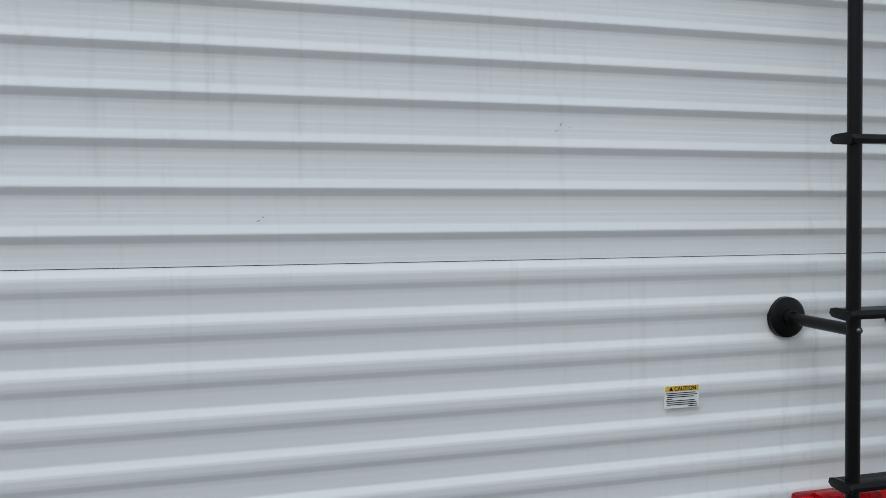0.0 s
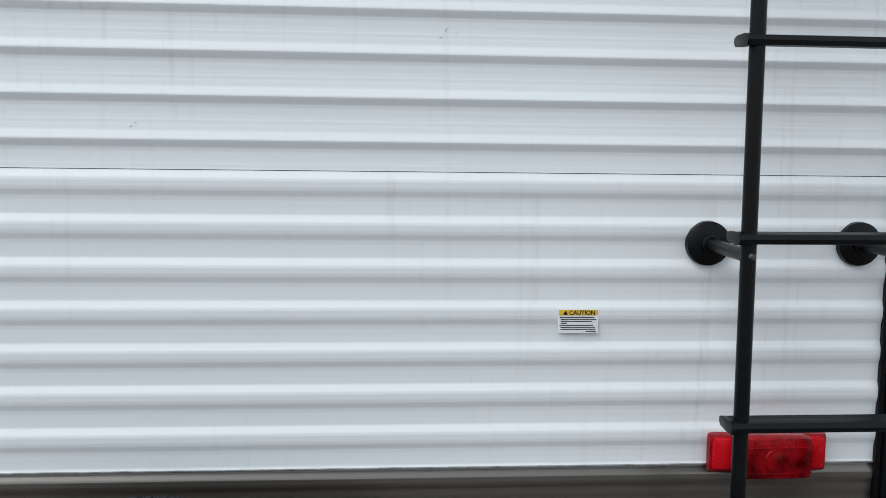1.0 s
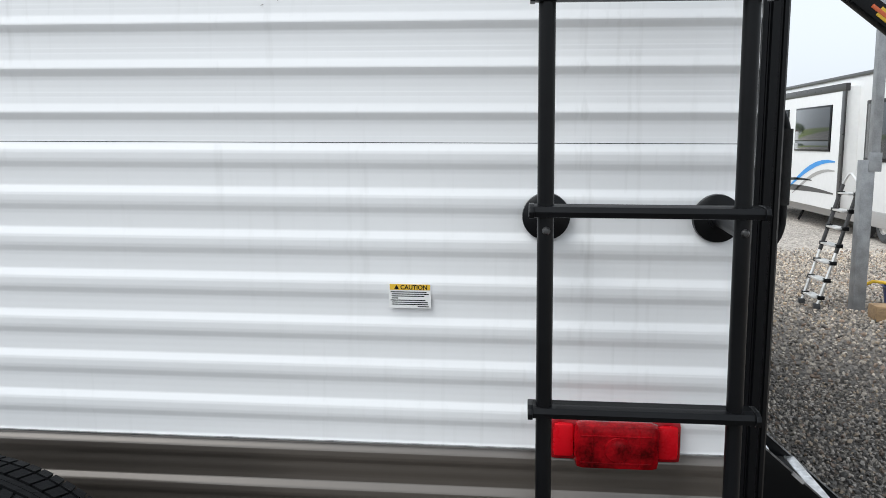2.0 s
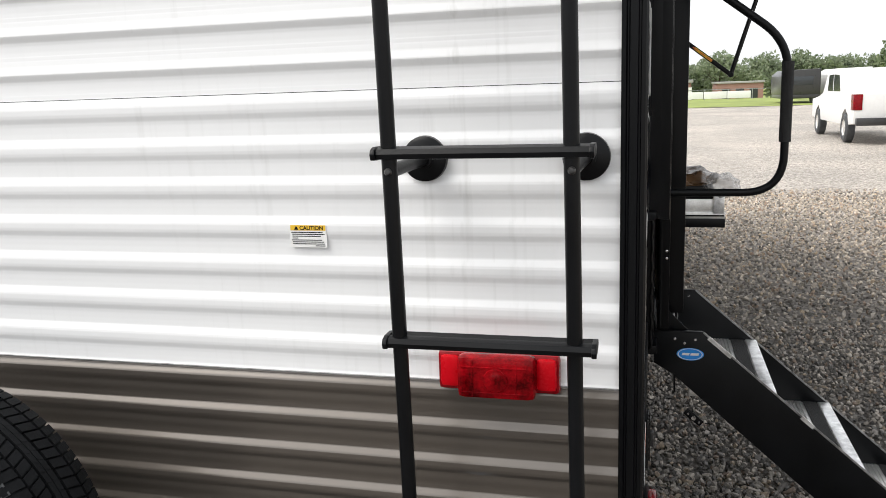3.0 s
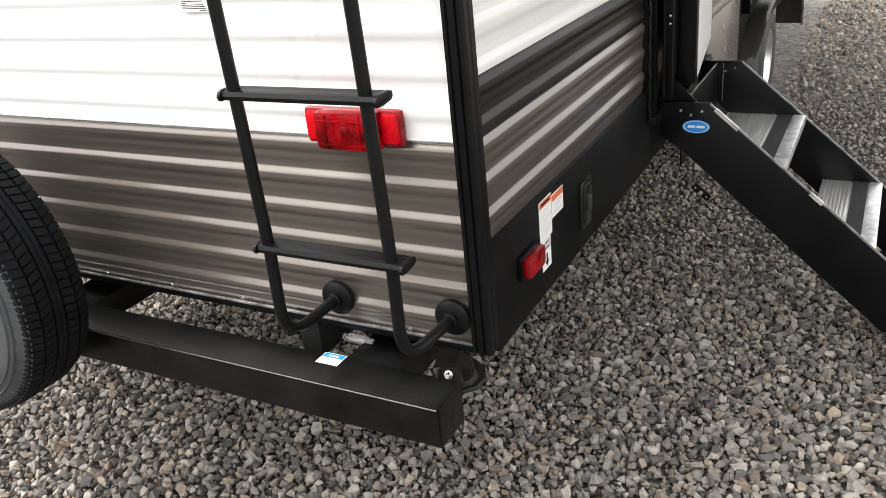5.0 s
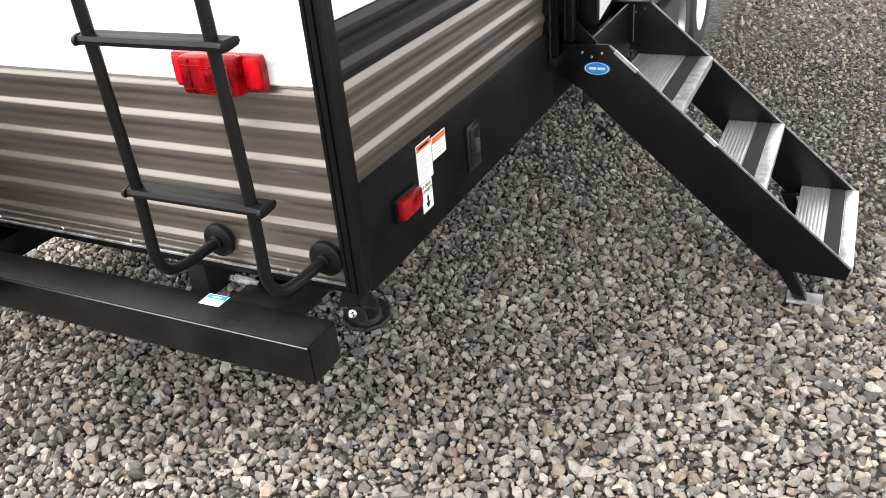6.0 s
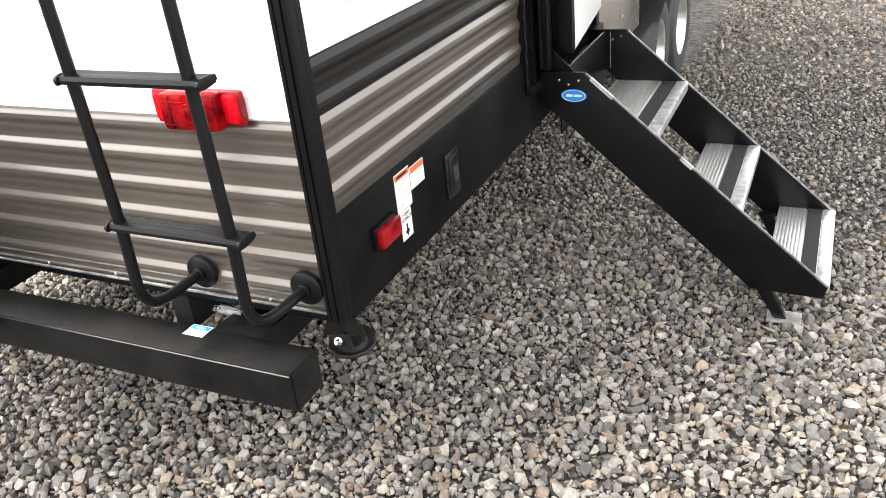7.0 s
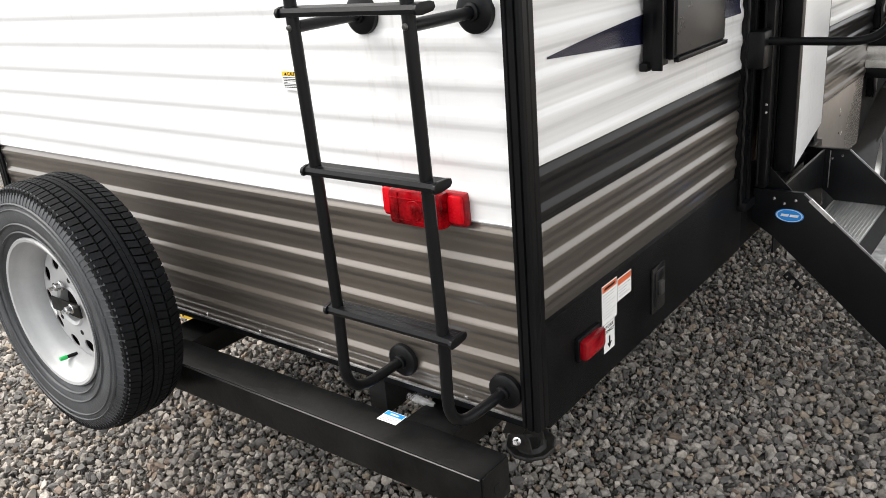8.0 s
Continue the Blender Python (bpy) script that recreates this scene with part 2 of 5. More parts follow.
def dust_over(m, start, end, tint):
    """Pale dust of the driven lane over the stones, from start to end metres out, with a ragged edge."""
    nt = m.node_tree
    b = nt.nodes["Principled BSDF"]
    old = b.inputs["Base Color"].links[0].from_socket
    tc = nt.nodes.new("ShaderNodeTexCoord")
    pos = nt.nodes.new("ShaderNodeSeparateXYZ")
    nt.links.new(tc.outputs["Object"], pos.inputs["Vector"])
    across = nt.nodes.new("ShaderNodeMath")
    across.operation = 'MULTIPLY'
    across.inputs[1].default_value = 1.6
    nt.links.new(pos.outputs["X"], across.inputs[0])
    out = nt.nodes.new("ShaderNodeMath")
    out.operation = 'MAXIMUM'
    nt.links.new(across.outputs[0], out.inputs[0])
    nt.links.new(pos.outputs["Y"], out.inputs[1])
    n = nt.nodes.new("ShaderNodeTexNoise")
    n.inputs["Scale"].default_value, n.inputs["Detail"].default_value = 0.9, 5
    nt.links.new(tc.outputs["Object"], n.inputs["Vector"])
    ragged = nt.nodes.new("ShaderNodeMath")
    ragged.operation = 'MULTIPLY_ADD'
    ragged.inputs[1].default_value = 3.0
    nt.links.new(n.outputs["Fac"], ragged.inputs[0])
    nt.links.new(out.outputs[0], ragged.inputs[2])
    r = nt.nodes.new("ShaderNodeMapRange")
    r.interpolation_type = 'SMOOTHSTEP'
    r.inputs["From Min"].default_value, r.inputs["From Max"].default_value = start + 1.5, end + 1.5
    nt.links.new(ragged.outputs[0], r.inputs["Value"])
    mix = nt.nodes.new("ShaderNodeMix")
    mix.data_type, mix.blend_type = 'RGBA', 'MULTIPLY'
    nt.links.new(r.outputs["Result"], mix.inputs["Factor"])
    nt.links.new(old, mix.inputs["A"])
    mix.inputs["B"].default_value = (*tint, 1)
    nt.links.new(mix.outputs["Result"], b.inputs["Base Color"])


dust_over(M_STONE, 3.0, 8.5, (1.8, 1.72, 1.62))


def gravel_material():
    """Gravel too far to tell apart: small cells of varied greys with relief, paler on the trodden lane, shade painted
    in near the trailer.
    """
    m = bpy.data.materials.new("gravel sheet")
    m.use_nodes = True
    nt = m.node_tree
    b = nt.nodes["Principled BSDF"]
    tc = nt.nodes.new("ShaderNodeTexCoord")
    vo = nt.nodes.new("ShaderNodeTexVoronoi")
    vo.inputs["Scale"].default_value = 32
    nt.links.new(tc.outputs["Object"], vo.inputs["Vector"])
    ramp = nt.nodes.new("ShaderNodeValToRGB")
    ramp.color_ramp.elements[0].color, ramp.color_ramp.elements[1].color = (0.22, 0.205, 0.188, 1), (0.66, 0.62, 0.57, 1)
    sep = nt.nodes.new("ShaderNodeSeparateColor")
    nt.links.new(vo.outputs["Color"], sep.inputs["Color"])
    nt.links.new(sep.outputs[0], ramp.inputs["Fac"])
    # shade is painted in: darker near the trailer and between its loose stones, pale further out
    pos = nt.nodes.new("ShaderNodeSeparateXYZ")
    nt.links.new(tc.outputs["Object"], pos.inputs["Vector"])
    near_shade = nt.nodes.new("ShaderNodeMapRange")
    near_shade.interpolation_type = 'SMOOTHSTEP'
    near_shade.inputs["From Min"].default_value, near_shade.inputs["From Max"].default_value = 2.5, 12.0
    near_shade.inputs["To Min"].default_value, near_shade.inputs["To Max"].default_value = 0.25, 1.0
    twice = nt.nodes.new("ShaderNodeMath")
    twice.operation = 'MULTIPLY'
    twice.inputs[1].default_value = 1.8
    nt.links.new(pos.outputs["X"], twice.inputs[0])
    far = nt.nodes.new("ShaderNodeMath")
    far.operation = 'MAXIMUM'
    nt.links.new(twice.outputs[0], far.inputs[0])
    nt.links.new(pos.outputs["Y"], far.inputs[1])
    nt.links.new(far.outputs[0], near_shade.inputs["Value"])
    big = nt.nodes.new("ShaderNodeTexNoise")
    big.inputs["Scale"].default_value, big.inputs["Detail"].default_value = 0.25, 5
    nt.links.new(tc.outputs["Object"], big.inputs["Vector"])
    br = nt.nodes.new("ShaderNodeValToRGB")
    br.color_ramp.elements[0].position, br.color_ramp.elements[1].position = 0.35, 0.7
    br.color_ramp.elements[0].color, br.color_ramp.elements[1].color = (0.8, 0.78, 0.765, 1), (1.14, 1.1, 1.06, 1)
    nt.links.new(big.outputs["Fac"], br.inputs["Fac"])
    mix = nt.nodes.new("ShaderNodeMix")
    mix.data_type, mix.blend_type = 'RGBA', 'MULTIPLY'
    mix.inputs["Factor"].default_value = 1.0
    nt.links.new(ramp.outputs["Color"], mix.inputs["A"])
    nt.links.new(br.outputs["Color"], mix.inputs["B"])
    shaded = nt.nodes.new("ShaderNodeMix")
    shaded.data_type, shaded.blend_type = 'RGBA', 'MULTIPLY'
    shaded.inputs["Factor"].default_value = 1.0
    nt.links.new(mix.outputs["Result"], shaded.inputs["A"])
    nt.links.new(near_shade.outputs["Result"], shaded.inputs["B"])
    nt.links.new(shaded.outputs["Result"], b.inputs["Base Color"])
    b.inputs["Roughness"].default_value = 0.9
    bp = nt.nodes.new("ShaderNodeBump")
    bp.inputs["Strength"].default_value, bp.inputs["Distance"].default_value = 0.9, 0.02
    nt.links.new(vo.outputs["Distance"], bp.inputs["Height"])
    bp.invert = True
    nt.links.new(bp.outputs["Normal"], b.inputs["Normal"])
    return m


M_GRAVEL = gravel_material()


# ---- shape helpers ----
def finish(bm, name, mat, smooth=0.6):
    bmesh.ops.recalc_face_normals(bm, faces=bm.faces)
    me = bpy.data.meshes.new(name)
    if smooth:
        for f in bm.faces:
            f.smooth = True
        for e in bm.edges:
            if len(e.link_faces) == 2 and e.calc_face_angle(0) > smooth:
                e.smooth = False
    bm.to_mesh(me)
    bm.free()
    me.materials.append(mat)
    return me


def part(name, bm, mat, parent, label="", smooth=0.6):
    ob = new(name, finish(bm, name, mat, smooth))
    ob.parent = parent
    return tagged(ob, label)


def thing(name, label, category, group="", kind="", at=(0, 0, 0)):
    ob = new(name)
    ob.location = at
    ob.empty_display_size = 0.1
    return tagged(ob, label, category, group, kind)


def box(lo, hi, bevel=0.0, bm=None):
    bm = bm or bmesh.new()
    lo, hi = Vector(lo), Vector(hi)
    r = bmesh.ops.create_cube(bm, size=1, matrix=Matrix.Translation((lo + hi) / 2) @ Matrix.Diagonal((*(hi - lo), 1)))
    if bevel:
        es = list({e for v in r["verts"] for e in v.link_edges})
        bmesh.ops.bevel(bm, geom=es, offset=bevel, segments=2, affect='EDGES', profile=0.6)
    return bm


def prism(points, direction, bevel=0.0, bm=None):
    """A flat outline (3D points) pushed along a direction."""
    bm = bm or bmesh.new()
    d = Vector(direction)
    a = [bm.verts.new(p) for p in points]
    c = [bm.verts.new(Vector(p) + d) for p in points]
    faces = [bm.faces.new(a), bm.faces.new(c[::-1])]
    n = len(a)
    for k in range(n):
        faces.append(bm.faces.new((a[k], a[(k + 1) % n], c[(k + 1) % n], c[k])))
    if bevel:
        bmesh.ops.bevel(bm, geom=list({e for f in faces for e in f.edges}), offset=bevel, segments=2, affect='EDGES', profile=0.6)
    return bm


def tube(path, radius, sides=14, bm=None, squash=1.0):
    """A closed tube along a path of points."""
    bm = bm or bmesh.new()
    pts = [Vector(p) for p in path]
    rings, ref = [], None
    for k, p in enumerate(pts):
        t = (pts[min(k + 1, len(pts) - 1)] - pts[max(k - 1, 0)]).normalized()
        if ref is None:
            ref = t.orthogonal().normalized()
        ref = (ref - t * ref.dot(t)).normalized()
        side = t.cross(ref)
        rings.append([bm.verts.new(p + radius * (math.cos(a) * ref + squash * math.sin(a) * side)) for a in (2 * math.pi * i / sides for i in range(sides))])
    for r0, r1 in zip(rings, rings[1:]):
        for i in range(sides):
            bm.faces.new((r0[i], r0[(i + 1) % sides], r1[(i + 1) % sides], r1[i]))
    bm.faces.new(rings[0][::-1])
    bm.faces.new(rings[-1])
    return bm


def arc(a, corner, b, radius, n=8):
    """Points of a rounded corner between two straight runs."""
    a, c, b = Vector(a), Vector(corner), Vector(b)
    u, v = (a - c).normalized(), (b - c).normalized()
    p, q = c + u * radius, c + v * radius
    return [(1 - s) ** 2 * p + 2 * s * (1 - s) * c + s * s * q for s in (k / n for k in range(n + 1))]


def lathe(profile, centre, axis, sides=48, bm=None, close=False):
    """Turn (radius, height along the axis) pairs about an axis."""
    bm = bm or bmesh.new()
    ax = Vector(axis).normalized()
    u = ax.orthogonal().normalized()
    v = ax.cross(u)
    rings = []
    for r, h in profile:
        if r < 1e-6:
            rings.append([bm.verts.new(Vector(centre) + ax * h)] * sides)
        else:
            rings.append([bm.verts.new(Vector(centre) + ax * h + r * (math.cos(2 * math.pi * i / sides) * u + math.sin(2 * math.pi * i / sides) * v)) for i in range(sides)])
    pairs = list(zip(rings, rings[1:]))
    if close:
        pairs.append((rings[-1], rings[0]))
    for r0, r1 in pairs:
        for i in range(sides):
            j = (i + 1) % sides
            vs = []
            for w in (r0[i], r0[j], r1[j], r1[i]):
                if w not in vs:
                    vs.append(w)
            if len(vs) > 2:
                bm.faces.new(vs)
    return bm


def words(text, size, origin, right, up, out, mat, name, parent):
    """Raised lettering in the built-in font, its lower left corner at origin."""
    cu = bpy.data.curves.new(name, 'FONT')
    cu.body, cu.size, cu.extrude, cu.offset = text, size, 0.0002, size * 0.02
    ob = bpy.data.objects.new(name, cu)
    me = bpy.data.meshes.new_from_object(ob)
    bpy.data.objects.remove(ob)
    r, u, o = Vector(right), Vector(up), Vector(out)
    for v in me.vertices:
        v.co = Vector(origin) + r * v.co.x + u * v.co.y + o * v.co.z
    me.materials.clear()
    me.materials.append(mat)
    made = new(name, me)
    made.parent = parent
    return made


# ---- the travel trailer ----
TOP, LEFT, CORNER, LENGTH = 2.95, -2.27, -0.034, 9.0
# rolled profiles: width of the sky-facing facet, then (distance down from its top, standing out) all round one pitch
LOWER = (0.014, ((0, 0.0004), (0.0135, 0.0050), (0.018, 0.0056), (0.029, 0.0054), (0.035, 0.0046), (0.046, 0.0013), (0.053, 0.0006), (0.066, 0.0003), (0.079, 0.0004)))
UPPER = (0.015, ((0, 0.0022), (0.0145, 0.0060), (0.0165, 0.0061), (0.02, 0.0050), (0.03, 0.0010), (0.036, 0.0003), (0.05, 0.0002), (0.0575, 0.0005), (0.0595, 0.00072), (0.0665, 0.00105), (0.0685, 0.0013), (0.079, 0.0022)))
TAUPE = (0.0125, ((0, 0.0004), (0.0115, 0.0074), (0.014, 0.0084), (0.024, 0.0086), (0.029, 0.0076), (0.038, 0.0036), (0.042, 0.0031), (0.049, 0.0030), (0.053, 0.0026), (0.062, 0.0009), (0.067, 0.0004), (0.0765, 0.0004)))


def rib(z, first, pitch, shape=LOWER):
    """How far the sheet stands out at height z: one rib each pitch, its sky-facing facet centred on first + k * pitch."""
    up, knots = shape
    s = (first + up / 2 - z) % pitch
    for (a, p), (b, q) in zip(knots, knots[1:]):
        if s <= b:
            return p + (q - p) * (s - a) / (b - a)
    return knots[-1][1]


def heights(z0, z1, first, pitch, shape=LOWER):
    up, knots = shape
    zs = {z0, z1}
    k = math.floor((z0 - first) / pitch) - 1
    while first + k * pitch < z1 + 2 * pitch:
        top = first + up / 2 + k * pitch
        for (a, p), (b, q) in zip(knots, knots[1:]):
            for d in (a, a + 0.18 * (b - a), a + 0.82 * (b - a)):
                if z0 < top - d < z1:
                    zs.add(round(top - d, 5))
        k += 1
    return sorted(zs)


def sheet(place, u0, u1, z0, z1, first, pitch, columns, lift=0.0, wave=0.0012, lower=None, upper=None, shape=LOWER):
    """Ribbed sheet metal. place(u, z, out) gives the point; lower(u), upper(u) trim it to a shape."""
    bm = bmesh.new()
    rows = []
    if lower is None:
        zs = heights(z0, z1, first, pitch, shape)
    for c in range(columns + 1):
        u = u0 + (u1 - u0) * c / columns
        if lower is not None:
            a, b = lower(u), upper(u)
            zs = [a + (b - a) * k / 24 for k in range(25)]
        rows.append([bm.verts.new(place(u, z, rib(z, first, pitch, shape) + lift + wave * noise.noise((u * 2.3, z * 5, first)))) for z in zs])
    for r0, r1 in zip(rows, rows[1:]):
        for k in range(len(r0) - 1):
            bm.faces.new((r0[k], r0[k + 1], r1[k + 1], r1[k]))
    return bm


def rear(u, z, out):
    return (u, -out, z)


def side(u, z, out):
    return (out, u, z)


trailer = thing("travel_trailer", "white and taupe ribbed-metal travel trailer parked on gravel", "travel trailer")
WB, SEAM, BASE = 1.24, 1.799, 0.781
part("rear_siding_panel", sheet(rear, LEFT, CORNER + 0.012, SEAM, TOP, 1.8605, 0.079, 30, shape=UPPER), M_WHITE, trailer, "white ribbed siding sheet with rain streaks", 1.2)
part("rear_siding_panel", sheet(rear, LEFT, CORNER + 0.012, WB, SEAM - 0.0012, 1.316, 0.079, 30, 0.0015), M_WHITE, trailer, "white ribbed siding sheet", 1.2)
part("rear_siding_panel", sheet(rear, LEFT, CORNER + 0.012, BASE, WB - 0.002, 1.151, 0.0765, 30, -0.003, shape=TAUPE), M_GREY, trailer, "glossy taupe ribbed siding sheet", 1.2)
part("drip_edge", box((LEFT, -0.0065, WB - 0.0025), (CORNER, 0.003, WB + 0.0005), 0.001), M_WORN_GLINT, trailer, "thin bright metal lap edge")
part("bottom_rail", box((LEFT, -0.006, BASE - 0.02), (CORNER, 0.03, BASE), 0.003), M_TRIM, trailer)
part("bottom_edge", box((LEFT, -0.0085, BASE - 0.002), (CORNER, -0.002, BASE + 0.004), 0.001), M_WORN_GLINT, trailer, "thin bright lower edge strip")
for k in range(9):
    part("screw_head", lathe([(0, 0.004), (0.004, 0.003), (0.005, 0)], (LEFT + 0.12 + 0.245 * k, -0.008, BASE + 0.014), (0, -1, 0), 10), M_CHROME, trailer)
part("rear_wall_core", box((LEFT, 0.008, BASE - 0.012), (CORNER, 0.05, TOP)), M_DARK, trailer)
part("roof", box((LEFT - 0.03, -0.02, TOP), (0.02, LENGTH + 0.02, TOP + 0.06), 0.01), M_PAPER, trailer, "white membrane roof")
part("far_side_wall", box((LEFT - 0.03, 0.0, 0.7), (LEFT, LENGTH, TOP), 0.004), M_WHITE, trailer)
part("front_wall", box((LEFT, LENGTH - 0.05, 0.7), (-0.01, LENGTH, TOP), 0.004), M_WHITE, trailer)
part("floor_deck", box((LEFT, 0.05, 0.79), (-0.03, LENGTH - 0.05, 0.86)), M_DARK, trailer)
part("chassis_rail", box((-0.52, 0.0, 0.66), (-0.46, LENGTH, 0.79), 0.004), M_DARK, trailer)
part("chassis_rail", box((-1.75, 0.0, 0.66), (-1.69, LENGTH, 0.79), 0.004), M_DARK, trailer)


def corner_trim(x0, x1, name="corner_trim"):
    """An upright trim of black aluminium with a flute down its face."""
    s = 1 if x1 > x0 else -1
    w = abs(x1 - x0)
    line = [(0, -0.002), (0, -0.011), (0.008, -0.0125), (0.0105, -0.009), (0.0125, -0.009), (0.015, -0.014), (w * 0.62, -0.0145), (w * 0.66, -0.010), (w * 0.72, -0.010), (w * 0.76, -0.014),
            (w - 0.004, -0.012), (w, -0.007), (w, 0.008), (w - 0.002, 0.011), (w, 0.014), (w, 0.03), (w - 0.012, 0.03), (w - 0.014, 0.002)]
    return part(name, prism([(x0 + s * a, b, 0.765) for a, b in line], (0, 0, TOP - 0.765)), M_TRIM, trailer, "fluted black aluminium corner trim", 0.4)


corner_trim(CORNER, 0.011)
corner_trim(LEFT + 0.003, LEFT - 0.045)

# side wall: bands of white, black and taupe, broken by the doorway
DOOR0, DOOR1, PANEL1 = 1.29, 2.12, 2.17
for u0, u1, cols in ((0.028, DOOR0 - 0.03, 16), (PANEL1, LENGTH, 40)):
    part("side_siding_panel", sheet(side, u0, u1, 1.362, TOP, 1.385, 0.079, cols), M_SIDE, trailer, "white ribbed siding sheet with brushed grey streaks", 1.2)
    part("side_siding_panel", sheet(side, u0, u1, 1.236, 1.36, 1.2715, 0.0765, cols, -0.003, shape=TAUPE), M_BAND, trailer, "glossy black ribbed band", 1.2)
    part("side_siding_panel", sheet(side, u0, u1, 1.012, 1.2345, 1.228, 0.0765, cols, -0.003, shape=TAUPE), M_GREY, trailer, "glossy taupe ribbed siding sheet", 1.2)
    part("side_wall_core", box((-0.04, max(u0, 0.051), 0.8), (-0.008, u1, TOP)), M_DARK, trailer)
part("side_skirt", box((-0.03, 0.03, 0.752), (0.011, DOOR0, 1.012), 0.004), M_SKIRT, trailer, "black textured metal skirt")
part("side_skirt", box((-0.03, DOOR0, 0.752), (0.008, DOOR1 + 0.04, 0.915), 0.004), M_SKIRT, trailer, "black textured metal skirt")
for u0, u1 in ((DOOR1 + 0.04, 3.0), (5.3, LENGTH)):
    sk = part("lower_side_panel", box((-0.03, u0, 0.72), (0.009, u1, 1.05), 0.004), M_TAUPE, trailer, "smooth taupe metal lower panel")
    for k in range(2):
        part("screw_head", lathe([(0, 0.003), (0.004, 0.002), (0.006, 0)], (0.009, u0 + 0.42, 0.86 + 0.08 * k), (1, 0, 0), 10), M_INK, sk)
part("front_corner_trim", box((-0.03, LENGTH - 0.05, 0.735), (0.015, LENGTH + 0.015, TOP), 0.004), M_TRIM, trailer)
part("marker_lamp", box((0.015, LENGTH - 0.16, 1.5), (0.045, LENGTH - 0.06, 1.56), 0.008), M_ORANGE, trailer, "amber front marker lamp")

# decals on the side, that follow the ribs
part("navy_decal", sheet(side, 0.09, 1.21, 0, 0, 1.385, 0.079, 26, 0.0016, 0.0012, lambda u: 1.566 - 0.035 * min(1, (u - 0.09) / 0.5),
     lambda u: 1.57 + 0.04 * math.sin(min(1, (u - 0.09) / 1.1) * 2.6)), M_NAVY, trailer, "navy blue swoosh decal", 1.2)
for a, b, z, w in ((0.05, 1.2, 1.86, 0.035), (0.05, 1.2, 1.95, 0.02), (0.3, 1.2, 1.76, 0.03), (2.3, 8.6, 1.62, 0.05), (2.2, 7.5, 1.8, 0.04), (2.6, 8.0, 1.48, 0.025)):
    part("stroke_decal", sheet(side, a, b, 0, 0, 1.385, 0.079, 20, 0.0014, 0.0012, lambda u: z + 0.05 * (u - a) / (b - a), lambda u: z + 0.002 + 0.05 * (u - a) / (b - a) + w * (u - a) / (b - a)),
         M_STROKE, trailer, "brushed silver grey stroke decal", 1.2)

# tail lamp
tail = part("tail_lamp", box((-0.374, -0.024, 1.228), (-0.14, -0.002, 1.305), 0.01), M_REDMID, trailer, "red rectangular tail lamp")
part("reflector", box((-0.368, -0.032, 1.236), (-0.33, -0.014, 1.298), 0.009), M_RED, tail, "bright red side reflector")
part("reflector", box((-0.184, -0.032, 1.236), (-0.146, -0.014, 1.298), 0.009), M_RED, tail, "bright red side reflector")
part("lens", box((-0.331, -0.056, 1.223), (-0.182, -0.014, 1.306), 0.015), M_REDDARK, tail, "dark red bulging lens")
part("bulb_boss", lathe([(0, 0.006), (0.012, 0.005), (0.017, 0.003), (0.022, 0.003), (0.024, 0)], (-0.256, -0.0555, 1.262), (0, -1, 0), 28), M_REDDARK, tail)
for zz in (1.236, 1.285):
    part("lens_rib", box((-0.322, -0.0575, zz), (-0.197, -0.054, zz + 0.003), 0.001), M_REDDARK, tail)
for xx in (-0.302, -0.219):
    part("lens_rib", box((xx, -0.0573, 1.228), (xx + 0.003, -0.054, 1.3), 0.001), M_REDDARK, tail)

# caution sticker, on the ribs of the lower white sheet
FLAT = -0.0082
st = part("caution_sticker", box((-0.67, FLAT, 1.499), (-0.593, FLAT + 0.002, 1.544)), M_PAPER, trailer, "small white caution sticker with yellow heading")
part("heading", box((-0.6685, FLAT - 0.0004, 1.5325), (-0.5945, FLAT, 1.543)), M_YELLOW, st, "yellow heading band")
words("CAUTION", 0.0115, (-0.649, FLAT - 0.0006, 1.5338), (0.95, 0, 0), (0, 0, 1), (0, -1, 0), M_INK, "heading_text", st)
part("warning_triangle", prism([(-0.6605, FLAT - 0.0005, 1.534), (-0.6515, FLAT - 0.0005, 1.534), (-0.656, FLAT - 0.0005, 1.5418)], (0, -0.0005, 0)), M_INK, st)
for k, (a, b) in enumerate(((0, 0.066), (0.002, 0.07), (0.002, 0.062), (0.002, 0.014), (0, 0.064), (0.002, 0.068), (0.002, 0.069), (0.05, 0.07))):
    z = 1.5288 - 0.0038 * k
    part("text_line", box((-0.667 + a, FLAT - 0.0004, z - 0.0008), (-0.667 + b, FLAT, z + 0.0008)), M_INK, st)

# scuffs on the upper sheet
for x, z, w, h, s in ((-1.447, 1.874, 0.012, 0.005, 1), (-1.439, 1.881, 0.006, 0.006, -1), (-0.896, 2.04, 0.011, 0.004, 1), (-0.886, 2.054, 0.008, 0.012, 1), (-0.868, 2.047, 0.004, 0.003, 1)):
    y = -rib(z, 1.8605, 0.079, UPPER) - 0.0012
    w, h = w * 0.65, h * 0.65
    part("scuff", prism([(x - w / 2, y, z - h / 2), (x, y, z - h / 2 + 0.001), (x + w / 2, y, z + s * h / 2), (x, y, z + 0.0015)], (0, -0.0004, 0)), M_STROKE, trailer, "grey scuff mark in the paint")

